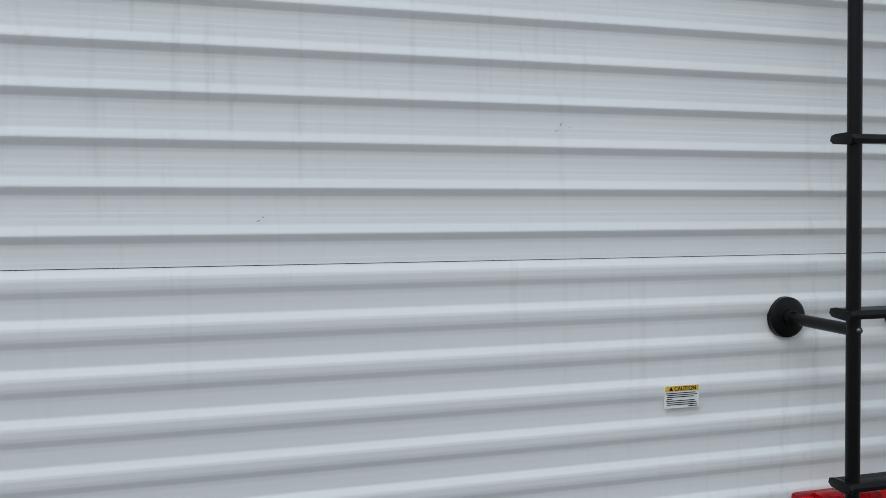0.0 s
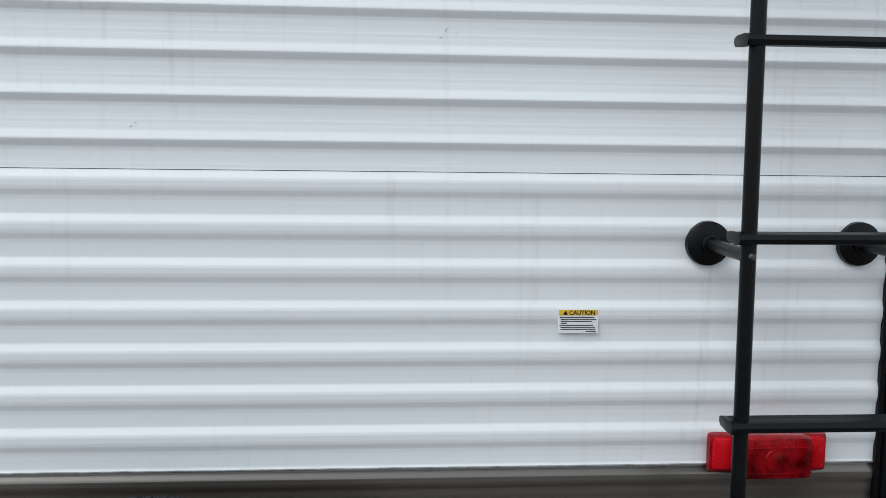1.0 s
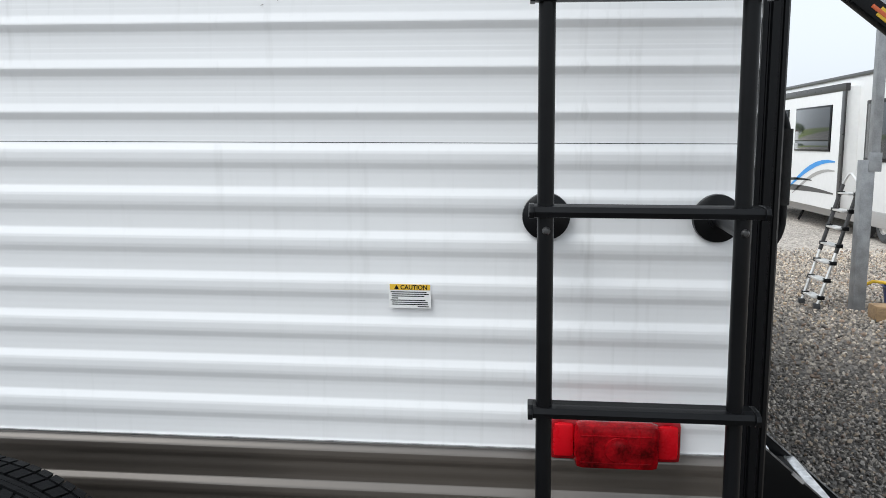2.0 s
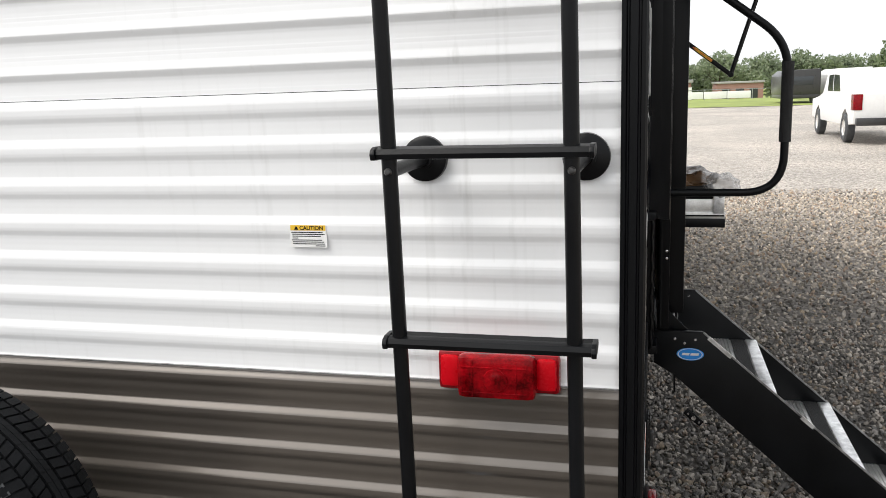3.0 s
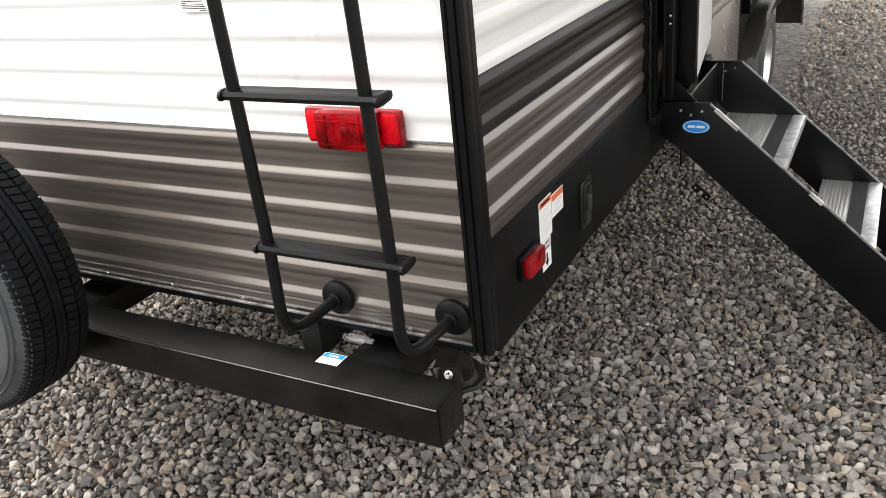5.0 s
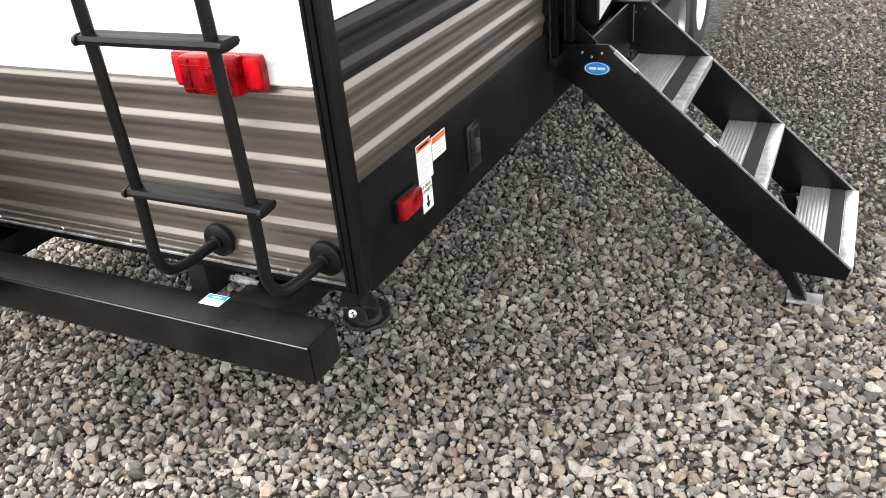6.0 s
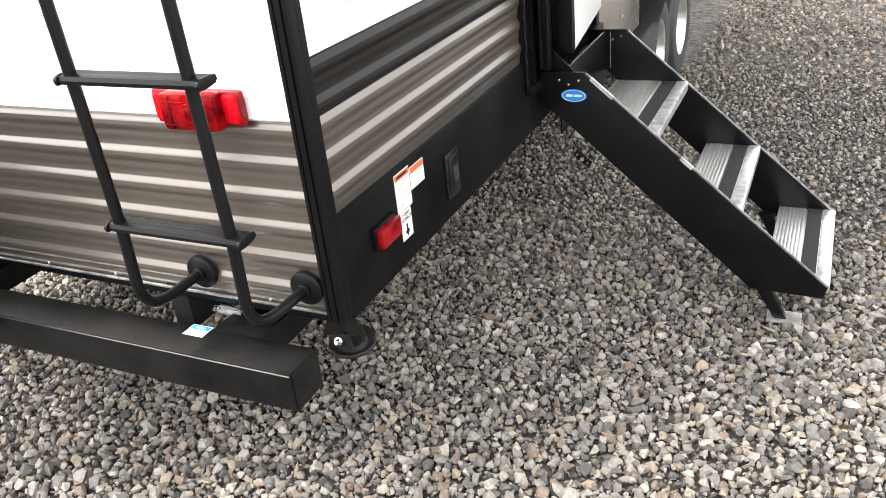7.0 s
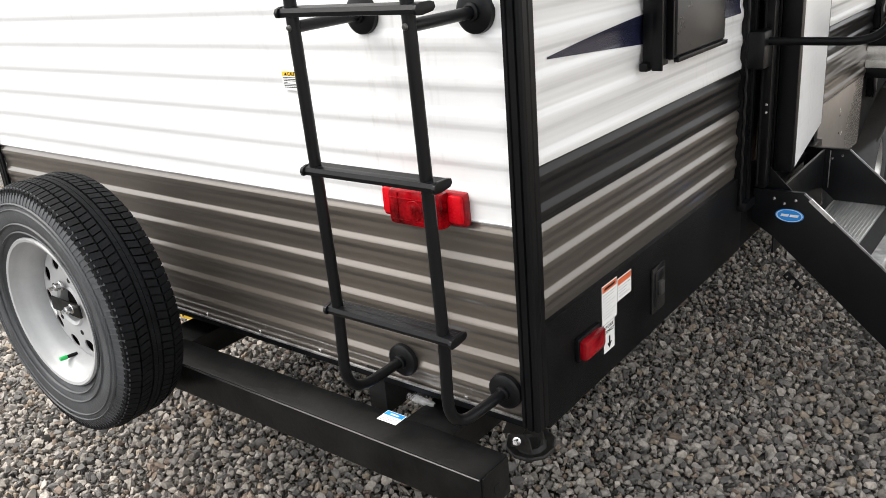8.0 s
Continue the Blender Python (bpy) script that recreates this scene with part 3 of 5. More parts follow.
# skirt fittings
ml = part("marker_lamp", box((0.011, 0.152, 0.862), (0.022, 0.264, 0.924), 0.009), M_BLACK, trailer, "red side marker lamp in a black base")
part("lens", box((0.018, 0.158, 0.867), (0.04, 0.257, 0.918), 0.0105), M_REDMID, ml, "red ribbed lens")
part("lens_rib", box((0.036, 0.175, 0.888), (0.0395, 0.245, 0.893), 0.001), M_REDDARK, ml)
part("lens_rib", box((0.036, 0.165, 0.907), (0.0395, 0.252, 0.909), 0.0005), M_RED, ml)
lab = part("warning_label", box((0.0115, 0.288, 0.897), (0.0128, 0.366, 1.0)), M_PAPER, trailer, "white warning label with orange heading")
part("heading", box((0.0128, 0.29, 0.982), (0.0132, 0.364, 0.998)), M_ORANGE, lab, "orange heading band")
part("text_line", box((0.0132, 0.3, 0.987), (0.0134, 0.354, 0.993)), M_INK, lab)
for k in range(9):
    part("text_line", box((0.0128, 0.294, 0.974 - 0.008 * k), (0.0131, 0.36 - 0.012 * (k % 3), 0.9752 - 0.008 * k)), M_TEXT, lab)
lab = part("warning_label", box((0.0115, 0.37, 0.93), (0.0128, 0.447, 0.99)), M_PAPER, trailer, "small white label with orange heading")
part("heading", box((0.0128, 0.372, 0.972), (0.0132, 0.445, 0.988)), M_ORANGE, lab, "orange heading band")
for k in range(4):
    part("text_line", box((0.0128, 0.376, 0.964 - 0.008 * k), (0.0131, 0.44 - 0.012 * (k % 3), 0.9652 - 0.008 * k)), M_TEXT, lab)
lab = part("arrow_label", box((0.0115, 0.296, 0.818), (0.0128, 0.352, 0.895)), M_PAPER, trailer, "white label with a black down arrow")
part("arrow", prism([(0.0129, 0.32, 0.858), (0.0129, 0.328, 0.858), (0.0129, 0.328, 0.84), (0.0129, 0.336, 0.84), (0.0129, 0.324, 0.824), (0.0129, 0.312, 0.84), (0.0129, 0.32, 0.84)], (0.0004, 0, 0)), M_INK, lab)
words("LP QUICK", 0.0115, (0.0129, 0.3005, 0.882), (0, 0.9, 0), (0, 0, 1), (1, 0, 0), M_INK, "label_text", lab)
words("CONNECT", 0.0115, (0.0129, 0.3, 0.869), (0, 0.9, 0), (0, 0, 1), (1, 0, 0), M_INK, "label_text", lab)
hatch = part("cable_hatch", box((0.011, 0.566, 0.812), (0.02, 0.646, 0.945), 0.003), M_GLOSS, trailer, "black plastic cable hatch")
part("recess", box((0.019, 0.578, 0.828), (0.024, 0.634, 0.93), 0.002), M_GLOSS, hatch)
part("latch", box((0.022, 0.594, 0.86), (0.032, 0.618, 0.9), 0.004), M_PLASTIC, hatch)

# service hatch with its keyhole latch
ph = part("service_hatch", box((0.006, 0.66, 1.475), (0.022, 1.03, 1.7), 0.008), M_PLASTIC, trailer, "glossy dark grey service hatch")
part("hatch_lid", box((0.02, 0.675, 1.485), (0.03, 1.015, 1.685), 0.008), M_PLASTIC, ph)
part("keyhole", lathe([(0, 0.004), (0.014, 0.004), (0.018, 0)], (0.03, 0.84, 1.625), (1, 0, 0), 20), M_CHROME, ph, "bright keyhole latch")
part("key_slot", box((0.03, 0.834, 1.625), (0.0345, 0.846, 1.68), 0.002), M_INK, ph)
part("lower_lip", box((0.022, 0.67, 1.47), (0.036, 1.02, 1.482), 0.003), M_TRIM, ph)
cb = part("inlet_box", box((0.006, 0.72, 1.76), (0.03, 0.98, 1.98), 0.01), M_PAPER, trailer, "white plastic inlet box")
part("black_cap", lathe([(0, 0.035), (0.04, 0.033), (0.05, 0.02), (0.052, 0)], (0.03, 0.85, 1.86), (1, 0, 0), 24), M_BLACK, cb, "round black cap")
part("lower_lip", box((0.03, 0.72, 1.755), (0.05, 0.98, 1.775), 0.004), M_BLACK, cb)

# doorway and the door, which stands ajar on far hinges
frame_part = lambda lo, hi, n="door_jamb", m=None, b=0.004: part(n, box(lo, hi, b), m or M_TRIM, trailer)
frame_part((-0.03, DOOR0 - 0.05, 0.915), (0.022, DOOR0, 2.75))
frame_part((-0.03, DOOR0 - 0.002, 0.915), (0.03, DOOR0 + 0.02, 2.75))
frame_part((-0.03, DOOR1, 0.915), (0.02, PANEL1, 2.75))
frame_part((-0.05, DOOR0 - 0.05, 2.75), (0.03, DOOR1 + 0.06, 2.8), "door_head")
frame_part((-0.1, DOOR0 - 0.05, 0.9), (0.04, DOOR1 + 0.05, 0.93), "door_sill", M_BLACK)
screen = part("screen_door_edge", box((0.045, 1.302, 0.97), (0.078, 1.345, 2.73), 0.003), M_TRIM, trailer, "black screen door edge with paired screws")
part("edge_groove", box((0.05, 1.3005, 0.98), (0.055, 1.304, 2.72)), M_INK, screen)
for z in (1.217, 1.242, 1.74, 1.765):
    part("screw_head", lathe([(0, 0.003), (0.004, 0.002), (0.005, 0)], (0.068, 1.302, z), (0, -1, 0), 10), M_CHROME, screen)
A, B = Vector((0.125, 1.44, 1.0)), Vector((0.035, 2.15, 1.0))
along, inward = (B - A).normalized(), Vector((-0.9919, -0.1267, 0)) * 0.05
door = part("entry_door", prism([A + along * 0.012, B, B + inward, A + along * 0.012 + inward], (0, 0, 1.73), 0.002), M_WHITE, trailer, "white entry door standing ajar with black edge frame")
part("edge_frame", prism([A - along * 0.03, A + along * 0.014 + Vector((0.003, 0, 0)), A + along * 0.014 + inward * 1.15, A - along * 0.03 + inward * 1.15], (0, 0, 1.73), 0.003), M_TRIM, door, "black aluminium edge frame")
part("inner_frame", prism([A - along * 0.02 + inward * 1.2, A + along * 0.03 + inward * 1.2, A + along * 0.03 + inward * 1.7, A - along * 0.02 + inward * 1.7], (0, 0, 1.73), 0.003), M_TRIM, door)
part("hinge_strip", prism([B, B + along * 0.02, B + along * 0.02 + inward, B + inward], (0, 0, 1.73), 0.002), M_TRIM, door)
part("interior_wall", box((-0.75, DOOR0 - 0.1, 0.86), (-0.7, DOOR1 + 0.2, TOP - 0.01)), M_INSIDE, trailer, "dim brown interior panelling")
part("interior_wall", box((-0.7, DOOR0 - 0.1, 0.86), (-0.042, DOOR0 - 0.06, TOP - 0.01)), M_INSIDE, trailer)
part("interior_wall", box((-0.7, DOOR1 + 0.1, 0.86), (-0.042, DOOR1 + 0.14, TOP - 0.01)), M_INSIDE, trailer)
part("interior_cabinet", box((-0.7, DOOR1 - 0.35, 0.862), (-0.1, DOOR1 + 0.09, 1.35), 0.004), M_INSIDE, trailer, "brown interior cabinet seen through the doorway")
part("panel_edge_strip", box((0.0, PANEL1, 1.07), (0.022, PANEL1 + 0.025, TOP), 0.003), M_TRIM, trailer)
# rippled sealant bead along the jamb
bead = [(0.02 + 0.002 * math.sin(k * 1.9), DOOR0 - 0.05 - 0.0015 * math.sin(k * 2.3), 0.92 + k * 0.02) for k in range(92)]
part("sealant_bead", tube(bead, 0.005, 8), M_TRIM, trailer)

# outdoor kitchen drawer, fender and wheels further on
# flat dark slab over the siding, painting the shade inside the open compartment
part("compartment_shade_panel", box((-0.02, 3.2, 1.02), (0.014, 4.3, 2.3), 0.003), M_DARK, trailer, "dark panel standing in for the shaded open kitchen compartment")
part("compartment_frame", box((0.0, 3.12, 0.92), (0.035, 3.2, 2.3), 0.006), M_TRIM, trailer)
part("compartment_frame", box((0.0, 4.3, 1.0), (0.03, 4.36, 2.3), 0.006), M_TRIM, trailer)
bead2 = [(0.036 + 0.004 * math.sin(k * 1.7), 3.12 + 0.004 * math.sin(k * 2.1), 0.92 + k * 0.03) for k in range(46)]
part("sealant_bead", tube(bead2, 0.008, 8), M_TRIM, trailer)
gd = part("griddle_drawer", box((0.0, 3.06, 1.1), (0.33, 3.62, 1.176), 0.003), M_ALU, trailer, "pulled-out aluminium griddle drawer")
part("slide_rail", box((0.0, 3.045, 1.074), (0.392, 3.06, 1.108), 0.003), M_ALU, gd, "bright steel slide rail")
part("rail_slot", box((0.12, 3.0425, 1.086), (0.385, 3.046, 1.094)), M_INK, gd)
part("slide_box", box((0.0, 3.05, 1.025), (0.392, 3.62, 1.072), 0.004), M_BLACK, gd)
part("slide_bracket", box((0.33, 3.04, 1.1), (0.385, 3.06, 1.215), 0.003), M_EDGE, gd)
part("griddle_body", box((0.0, 3.07, 1.176), (0.33, 3.6, 1.245), 0.006), M_BLACK, gd)
cover = bmesh.new()
bmesh.ops.create_icosphere(cover, subdivisions=4, radius=1)
for v in cover.verts:
    n = noise.fractal(v.co * 2.2, 1.0, 2.0, 5)
    v.co = Vector((0.17 + v.co.x * 0.2 * (1 + 0.1 * n), 3.34 + v.co.y * 0.28 * (1 + 0.1 * n), 1.25 + max(v.co.z, -0.1) * 0.075 * (1 + 0.3 * n)))
part("griddle_cover", cover, M_CARD, gd, "brown griddle under crumpled wrap")
wrap = bmesh.new()
bmesh.ops.create_icosphere(wrap, subdivisions=4, radius=1)
for v in wrap.verts:
    n = 0.45 + 0.35 * noise.fractal(v.co * 2.0, 1.0, 2.0, 4)
    v.co = Vector((0.36 + v.co.x * 0.12 * (0.7 + 0.6 * n), 3.24 + v.co.y * 0.25 * (0.7 + 0.5 * n), 1.23 + v.co.z * 0.07 * (0.5 + 0.9 * n)))
part("plastic_wrap", wrap, M_FILM, gd, "crumpled clear plastic wrap", 3.0)
arch = bmesh.new()
rings = []
for y, z in [(4.15 + 1.17 * math.cos(math.pi * (1 - k / 24)), 0.46 + 0.5 * math.sin(math.pi * (1 - k / 24)) ** 0.7) for k in range(25)]:
    d = Vector((0, y - 4.15, z - 0.3)).normalized()
    p = Vector((0, y, z))
    rings.append([arch.verts.new(q) for q in (p + Vector((-0.1, 0, 0)), p + Vector((0.07, 0, 0)) - d * 0.005, p + Vector((0.095, 0, 0)) - d * 0.03, p + Vector((0.085, 0, 0)) - d * 0.07)])
for r0, r1 in zip(rings, rings[1:]):
    for k in range(3):
        arch.faces.new((r0[k], r0[k + 1], r1[k + 1], r1[k]))
bmesh.ops.solidify(arch, geom=arch.faces[:], thickness=0.006)
part("fender_skirt", arch, M_FENDER, trailer, "rounded glossy grey wheel fender", 0.8)
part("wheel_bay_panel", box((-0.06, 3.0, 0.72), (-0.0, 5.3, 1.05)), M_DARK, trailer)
for cy in (3.8, 4.58):
    wh = part("road_wheel", lathe([(0.21, -0.1), (0.27, -0.11), (0.325, -0.1), (0.352, -0.07), (0.355, 0), (0.352, 0.07), (0.325, 0.1), (0.27, 0.11), (0.21, 0.1)], (-0.14, cy, 0.355), (1, 0, 0), 48), M_RUBBER, trailer, "black tyre on a bright alloy rim")
    part("rim", lathe([(0.168, 0.02), (0.18, 0.04), (0.2, 0.09), (0.212, 0.098), (0.212, 0.08), (0.19, 0.02)], (-0.14, cy, 0.355), (1, 0, 0), 48), M_ALU, wh, "bright alloy rim")
    part("wheel_centre", lathe([(0, 0.06), (0.05, 0.06), (0.06, 0.03), (0.12, 0.02), (0.172, 0.024), (0.172, 0.01)], (-0.14, cy, 0.355), (1, 0, 0), 48), M_FENDER, wh, "dark wheel centre")
part("axle_beam", tube([(-0.2, 4.0, 0.36), (-1.9, 4.0, 0.36)], 0.03), M_DARK, trailer)

# bumper and its brackets
def hollow_bumper():
    bm = box((-2.12, -0.163, 0.614), (-0.049, -0.055, 0.716), 0.006)
    return bm


bump = part("bumper", hollow_bumper(), M_BUMPER, trailer, "scuffed black square steel bumper")
part("end_cap", box((-0.05, -0.159, 0.618), (-0.045, -0.059, 0.712), 0.002), M_BUMPER, bump)
# black patch on the closed cap, painted as the shade in a drain hole
part("drain_hole_shade", box((-0.0452, -0.119, 0.65), (-0.0442, -0.101, 0.67)), M_INK, bump)
part("weld_seam", tube([(-2.1, -0.164, 0.7115), (-1.2, -0.1644, 0.7118), (-0.05, -0.164, 0.7115)], 0.0022, 6), M_PLASTIC, bump)
lab = part("bumper_label", box((-0.407, -0.096, 0.7162), (-0.346, -0.052, 0.7168)), M_PAPER, bump, "white label with a blue heading")
part("heading", box((-0.405, -0.07, 0.7168), (-0.348, -0.054, 0.7172)), M_BLUELT, lab, "blue heading band")
part("text_line", box((-0.39, -0.065, 0.7172), (-0.363, -0.06, 0.7174)), M_PAPER, lab)
for k in range(3):
    part("text_line", box((-0.402, -0.08 - 0.006 * k, 0.7168), (-0.355 - 0.01 * k, -0.0785 - 0.006 * k, 0.717)), M_TEXT, lab)
for x in (-0.285, -1.3):
    br = part("bumper_bracket", box((x - 0.072, -0.06, 0.696), (x + 0.072, 0.4, 0.704), 0.002), M_BUMPER, trailer, "black steel bumper bracket")
    part("web", box((x - 0.072, -0.056, 0.672), (x - 0.066, 0.4, 0.698), 0.001), M_BUMPER, br)
    part("web", box((x + 0.066, -0.056, 0.63), (x + 0.072, 0.4, 0.698), 0.001), M_BUMPER, br)

# scrap of clear plastic caught on the bracket under the bottom rail
scrap = bmesh.new()
bmesh.ops.create_icosphere(scrap, subdivisions=3, radius=1)
for v in scrap.verts:
    n = 0.5 + 0.5 * noise.fractal(v.co * 2.4, 1.0, 2.0, 4)
    v.co = Vector((-0.375 + v.co.x * 0.045 * (0.6 + 0.7 * n), 0.034 + v.co.y * 0.012 * (0.6 + 0.7 * n), 0.709 + v.co.z * 0.012 * (0.5 + n)))
part("plastic_scrap", scrap, M_FILM, trailer, "crumpled scrap of clear plastic", 3.0)

# yellow strap end hanging under the floor
strap = [(-2.15, 0.5, 0.372), (-2.06, 0.5, 0.372), (-1.97, 0.5, 0.372), (-1.9, 0.5, 0.366), (-1.862, 0.5, 0.35), (-1.868, 0.5, 0.332), (-1.886, 0.5, 0.335), (-1.92, 0.5, 0.35), (-1.98, 0.5, 0.357), (-2.06, 0.5, 0.353), (-2.15, 0.5, 0.35)]
part("yellow_strap", prism(strap, (0, 0.006, 0), 0.001), M_YELLOW, trailer, "yellow plastic strap end under the floor")
part("strap_hanger", tube([(-2.13, 0.503, 0.36), (-2.14, 0.503, 0.6), (-2.13, 0.503, 0.8)], 0.006, 8), M_DARK, trailer)

# stabiliser jack under the corner
jk = part("stabiliser_jack", prism([(-0.2, 0.3, 0.74), (-0.14, 0.3, 0.74), (-0.42, 0.56, 0.29), (-0.5, 0.56, 0.27)], (0, 0.05, 0.02), 0.003), M_DUSTY, trailer, "black steel stabiliser jack with a dished pad")
part("pad", lathe([(0, 0.004), (0.028, 0.004), (0.036, 0.011), (0.044, 0.011), (0.056, 0.0), (0.074, 0.004), (0.082, 0.01), (0.086, 0.006), (0.084, -0.004), (0, -0.01)], (-0.425, 0.615, 0.222), (0.06, -0.12, 1), 10), M_DUSTY, jk, "dusty stamped steel pad")
part("bracket", prism([(-0.47, 0.565, 0.225), (-0.39, 0.565, 0.225), (-0.4, 0.565, 0.275), (-0.44, 0.565, 0.3), (-0.468, 0.565, 0.275)], (0, 0.006, 0), 0.001), M_DUSTY, jk)
part("bracket", prism([(-0.47, 0.645, 0.225), (-0.39, 0.645, 0.225), (-0.4, 0.645, 0.275), (-0.44, 0.645, 0.3), (-0.468, 0.645, 0.275)], (0, 0.006, 0), 0.001), M_DUSTY, jk)
part("bolt", lathe([(0, 0.03), (0.008, 0.03), (0.0085, 0.012), (0.015, 0.011), (0.015, 0)], (-0.442, 0.565, 0.258), (0.25, -1, 0.3), 8), M_CHROME, jk, "bright bolt")

# ---- the rear ladder ----
ladder = thing("rear_ladder", "black tubular ladder bolted to the rear wall", "ladder")
RAILS, R = (-0.395, -0.1), 0.0128
lean_at = lambda z: -0.199 - 0.0146 * (z - 1.664)
for x, low in zip(RAILS, (-0.377, -0.076)):
    slide = lambda z: x + 0.011 * (1.67 - z)
    pts = [(slide(z), lean_at(z), z) for z in (TOP, 2.4, 1.9, 1.4, 1.05)] + arc((slide(1.05), lean_at(1.05), 1.05), (slide(0.84), -0.2, 0.84), (low, -0.02, 0.846), 0.085, 10) + [(low, -0.02, 0.846)]
    part("rail", tube(pts, R, 16), M_BLACK, ladder)
    for z, fx, tilt in ((1.67, x + 0.007, 0), (0.846, low, 0), (2.5, x + 0.007, 0)):
        fl = part("wall_flange", lathe([(0, 0.017), (0.034, 0.016), (0.0415, 0.011), (0.0425, 0.0), (0, 0)], (fx, -0.004, z), (0, -1, 0), 36), M_BLACK, ladder, "round black rubber wall flange")
        part("collar", lathe([(0.013, 0), (0.018, 0.0), (0.018, 0.008), (0.013, 0.01)], (fx, -0.02, z), (0, -1, 0), 24), M_BLACK, fl)
        if z > 1:
            part("standoff", tube([(fx, -0.01, z), ((fx + x) / 2, -0.1, z - 0.002), (x, lean_at(z) + 0.005, z - 0.004)], 0.0118, 14), M_BLACK, ladder)
            part("screw", lathe([(0, 0.006), (0.004, 0.0055), (0.0065, 0.002), (0.0065, 0)], (x + 0.001, lean_at(z) - R + 0.0005, z - 0.004), (0, -1, 0), 12), M_DULL, ladder, "dull screw head")
for z in (1.0585, 1.3785, 1.697, 2.016, 2.337, 2.658):
    RY = lean_at(z) + 0.006
    sec = [(RY + 0.022, z - 0.006), (RY + 0.024, z + 0.004), (RY + 0.019, z + 0.008), (RY + 0.012, z + 0.0065), (RY + 0.008, z + 0.0085), (RY - 0.002, z + 0.0065), (RY - 0.006, z + 0.0085), (RY - 0.012, z + 0.008), (RY - 0.02, z + 0.006), (RY - 0.024, z - 0.002), (RY - 0.022, z - 0.01), (RY - 0.015, z - 0.011), (RY - 0.012, z - 0.006), (RY + 0.014, z - 0.006)]
    rg = part("rung", prism([(-0.414 + 0.011 * (1.67 - z), a, b) for a, b in sec], (0.344, 0, 0)), M_BLACK, ladder, "flat grooved black step rung", 0.5)
    for x in (-0.4205 + 0.011 * (1.67 - z), -0.072 + 0.011 * (1.67 - z)):
        cap = [(RY - 0.03, z - 0.002), (RY - 0.026, z - 0.0115), (RY - 0.01, z - 0.0125), (RY + 0.02, z - 0.0085), (RY + 0.027, z - 0.002), (RY + 0.024, z + 0.007), (RY + 0.014, z + 0.0095), (RY - 0.014, z + 0.0095), (RY - 0.026, z + 0.0055)]
        part("end_cap", prism([(x, a, b) for a, b in cap], (0.008, 0, 0), 0.0015), M_BLACK, rg)

# ---- spare wheel ----
WC = Vector((-1.37, -0.289, 0.908))
spare = thing("spare_wheel", "black trailer tyre on a white steel wheel, mounted on the bumper", "wheel", at=WC)
spare.scale = (1.025, 0.9, 1.025)
R1, HW, R0 = 0.365, 0.108, 0.21
prof = [(R0, -0.075), (R0 + 0.012, -0.088), (0.25, -0.106), (0.29, -0.112), (0.325, -0.106), (0.343, -0.096), (0.352, -0.085), (0.356, -0.04), (0.357, 0), (0.356, 0.04), (0.352, 0.085), (0.343, 0.096), (0.325, 0.106), (0.29, 0.112), (0.25, 0.106), (R0 + 0.012, 0.088), (R0, 0.075)]
tyre = part("tyre", lathe(prof, (0, 0, 0), (0, 1, 0), 72), M_RUBBER, spare, "black rubber tyre with block tread")
for s in (-1,):
    for r in (0.238, 0.262, 0.302, 0.318):
        part("sidewall_ring", lathe([(r - 0.003, -0.104 if r < 0.25 else -0.11), (r, -0.109 if r < 0.25 else -0.1135), (r + 0.003, -0.106 if r < 0.25 else -0.109)], (0, 0, 0), (0, 1, 0), 72), M_RUBBER, tyre)


def wrapped(lo, hi, a0, a1, h, skew=0.0, bm=None):
    """A block of tread on the drum between widths lo and hi and angles a0 and a1."""
    vs = []
    for r in (0.352, 0.352 + h):
        for y, a in ((lo, a0), (hi, a0 + skew), (hi, a1 + skew), (lo, a1)):
            q = r - 0.012 * max(0, abs(y) - 0.075) / 0.025
            vs.append(bm.verts.new((q * math.sin(a), y, q * math.cos(a))))
    for f in ((3, 2, 1, 0), (4, 5, 6, 7), (0, 1, 5, 4), (1, 2, 6, 5), (2, 3, 7, 6), (3, 0, 4, 7)):
        bm.faces.new([vs[k] for k in f])


treads = bmesh.new()
step = 2 * math.pi / 104
for k in range(104):
    for lo, hi, sk, off in ((-0.098, -0.06, 0.014, 0), (-0.054, -0.021, -0.022, 0.4), (-0.014, -0.001, 0.02, 0.7), (0.001, 0.014, 0.02, 0.7), (0.021, 0.054, 0.022, 0.2), (0.06, 0.098, -0.014, 0.6)):
        gap = 0.03 if abs(lo + hi) < 0.02 else 0.2
        a = (k + off) * step
        wrapped(lo, hi, a, a + step * (1 - gap), 0.0145, sk, treads)
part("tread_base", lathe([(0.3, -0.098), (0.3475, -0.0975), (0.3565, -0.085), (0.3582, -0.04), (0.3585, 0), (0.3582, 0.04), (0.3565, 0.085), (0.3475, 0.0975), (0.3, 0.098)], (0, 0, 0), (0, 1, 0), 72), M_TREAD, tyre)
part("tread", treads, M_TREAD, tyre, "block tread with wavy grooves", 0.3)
nubs = bmesh.new()
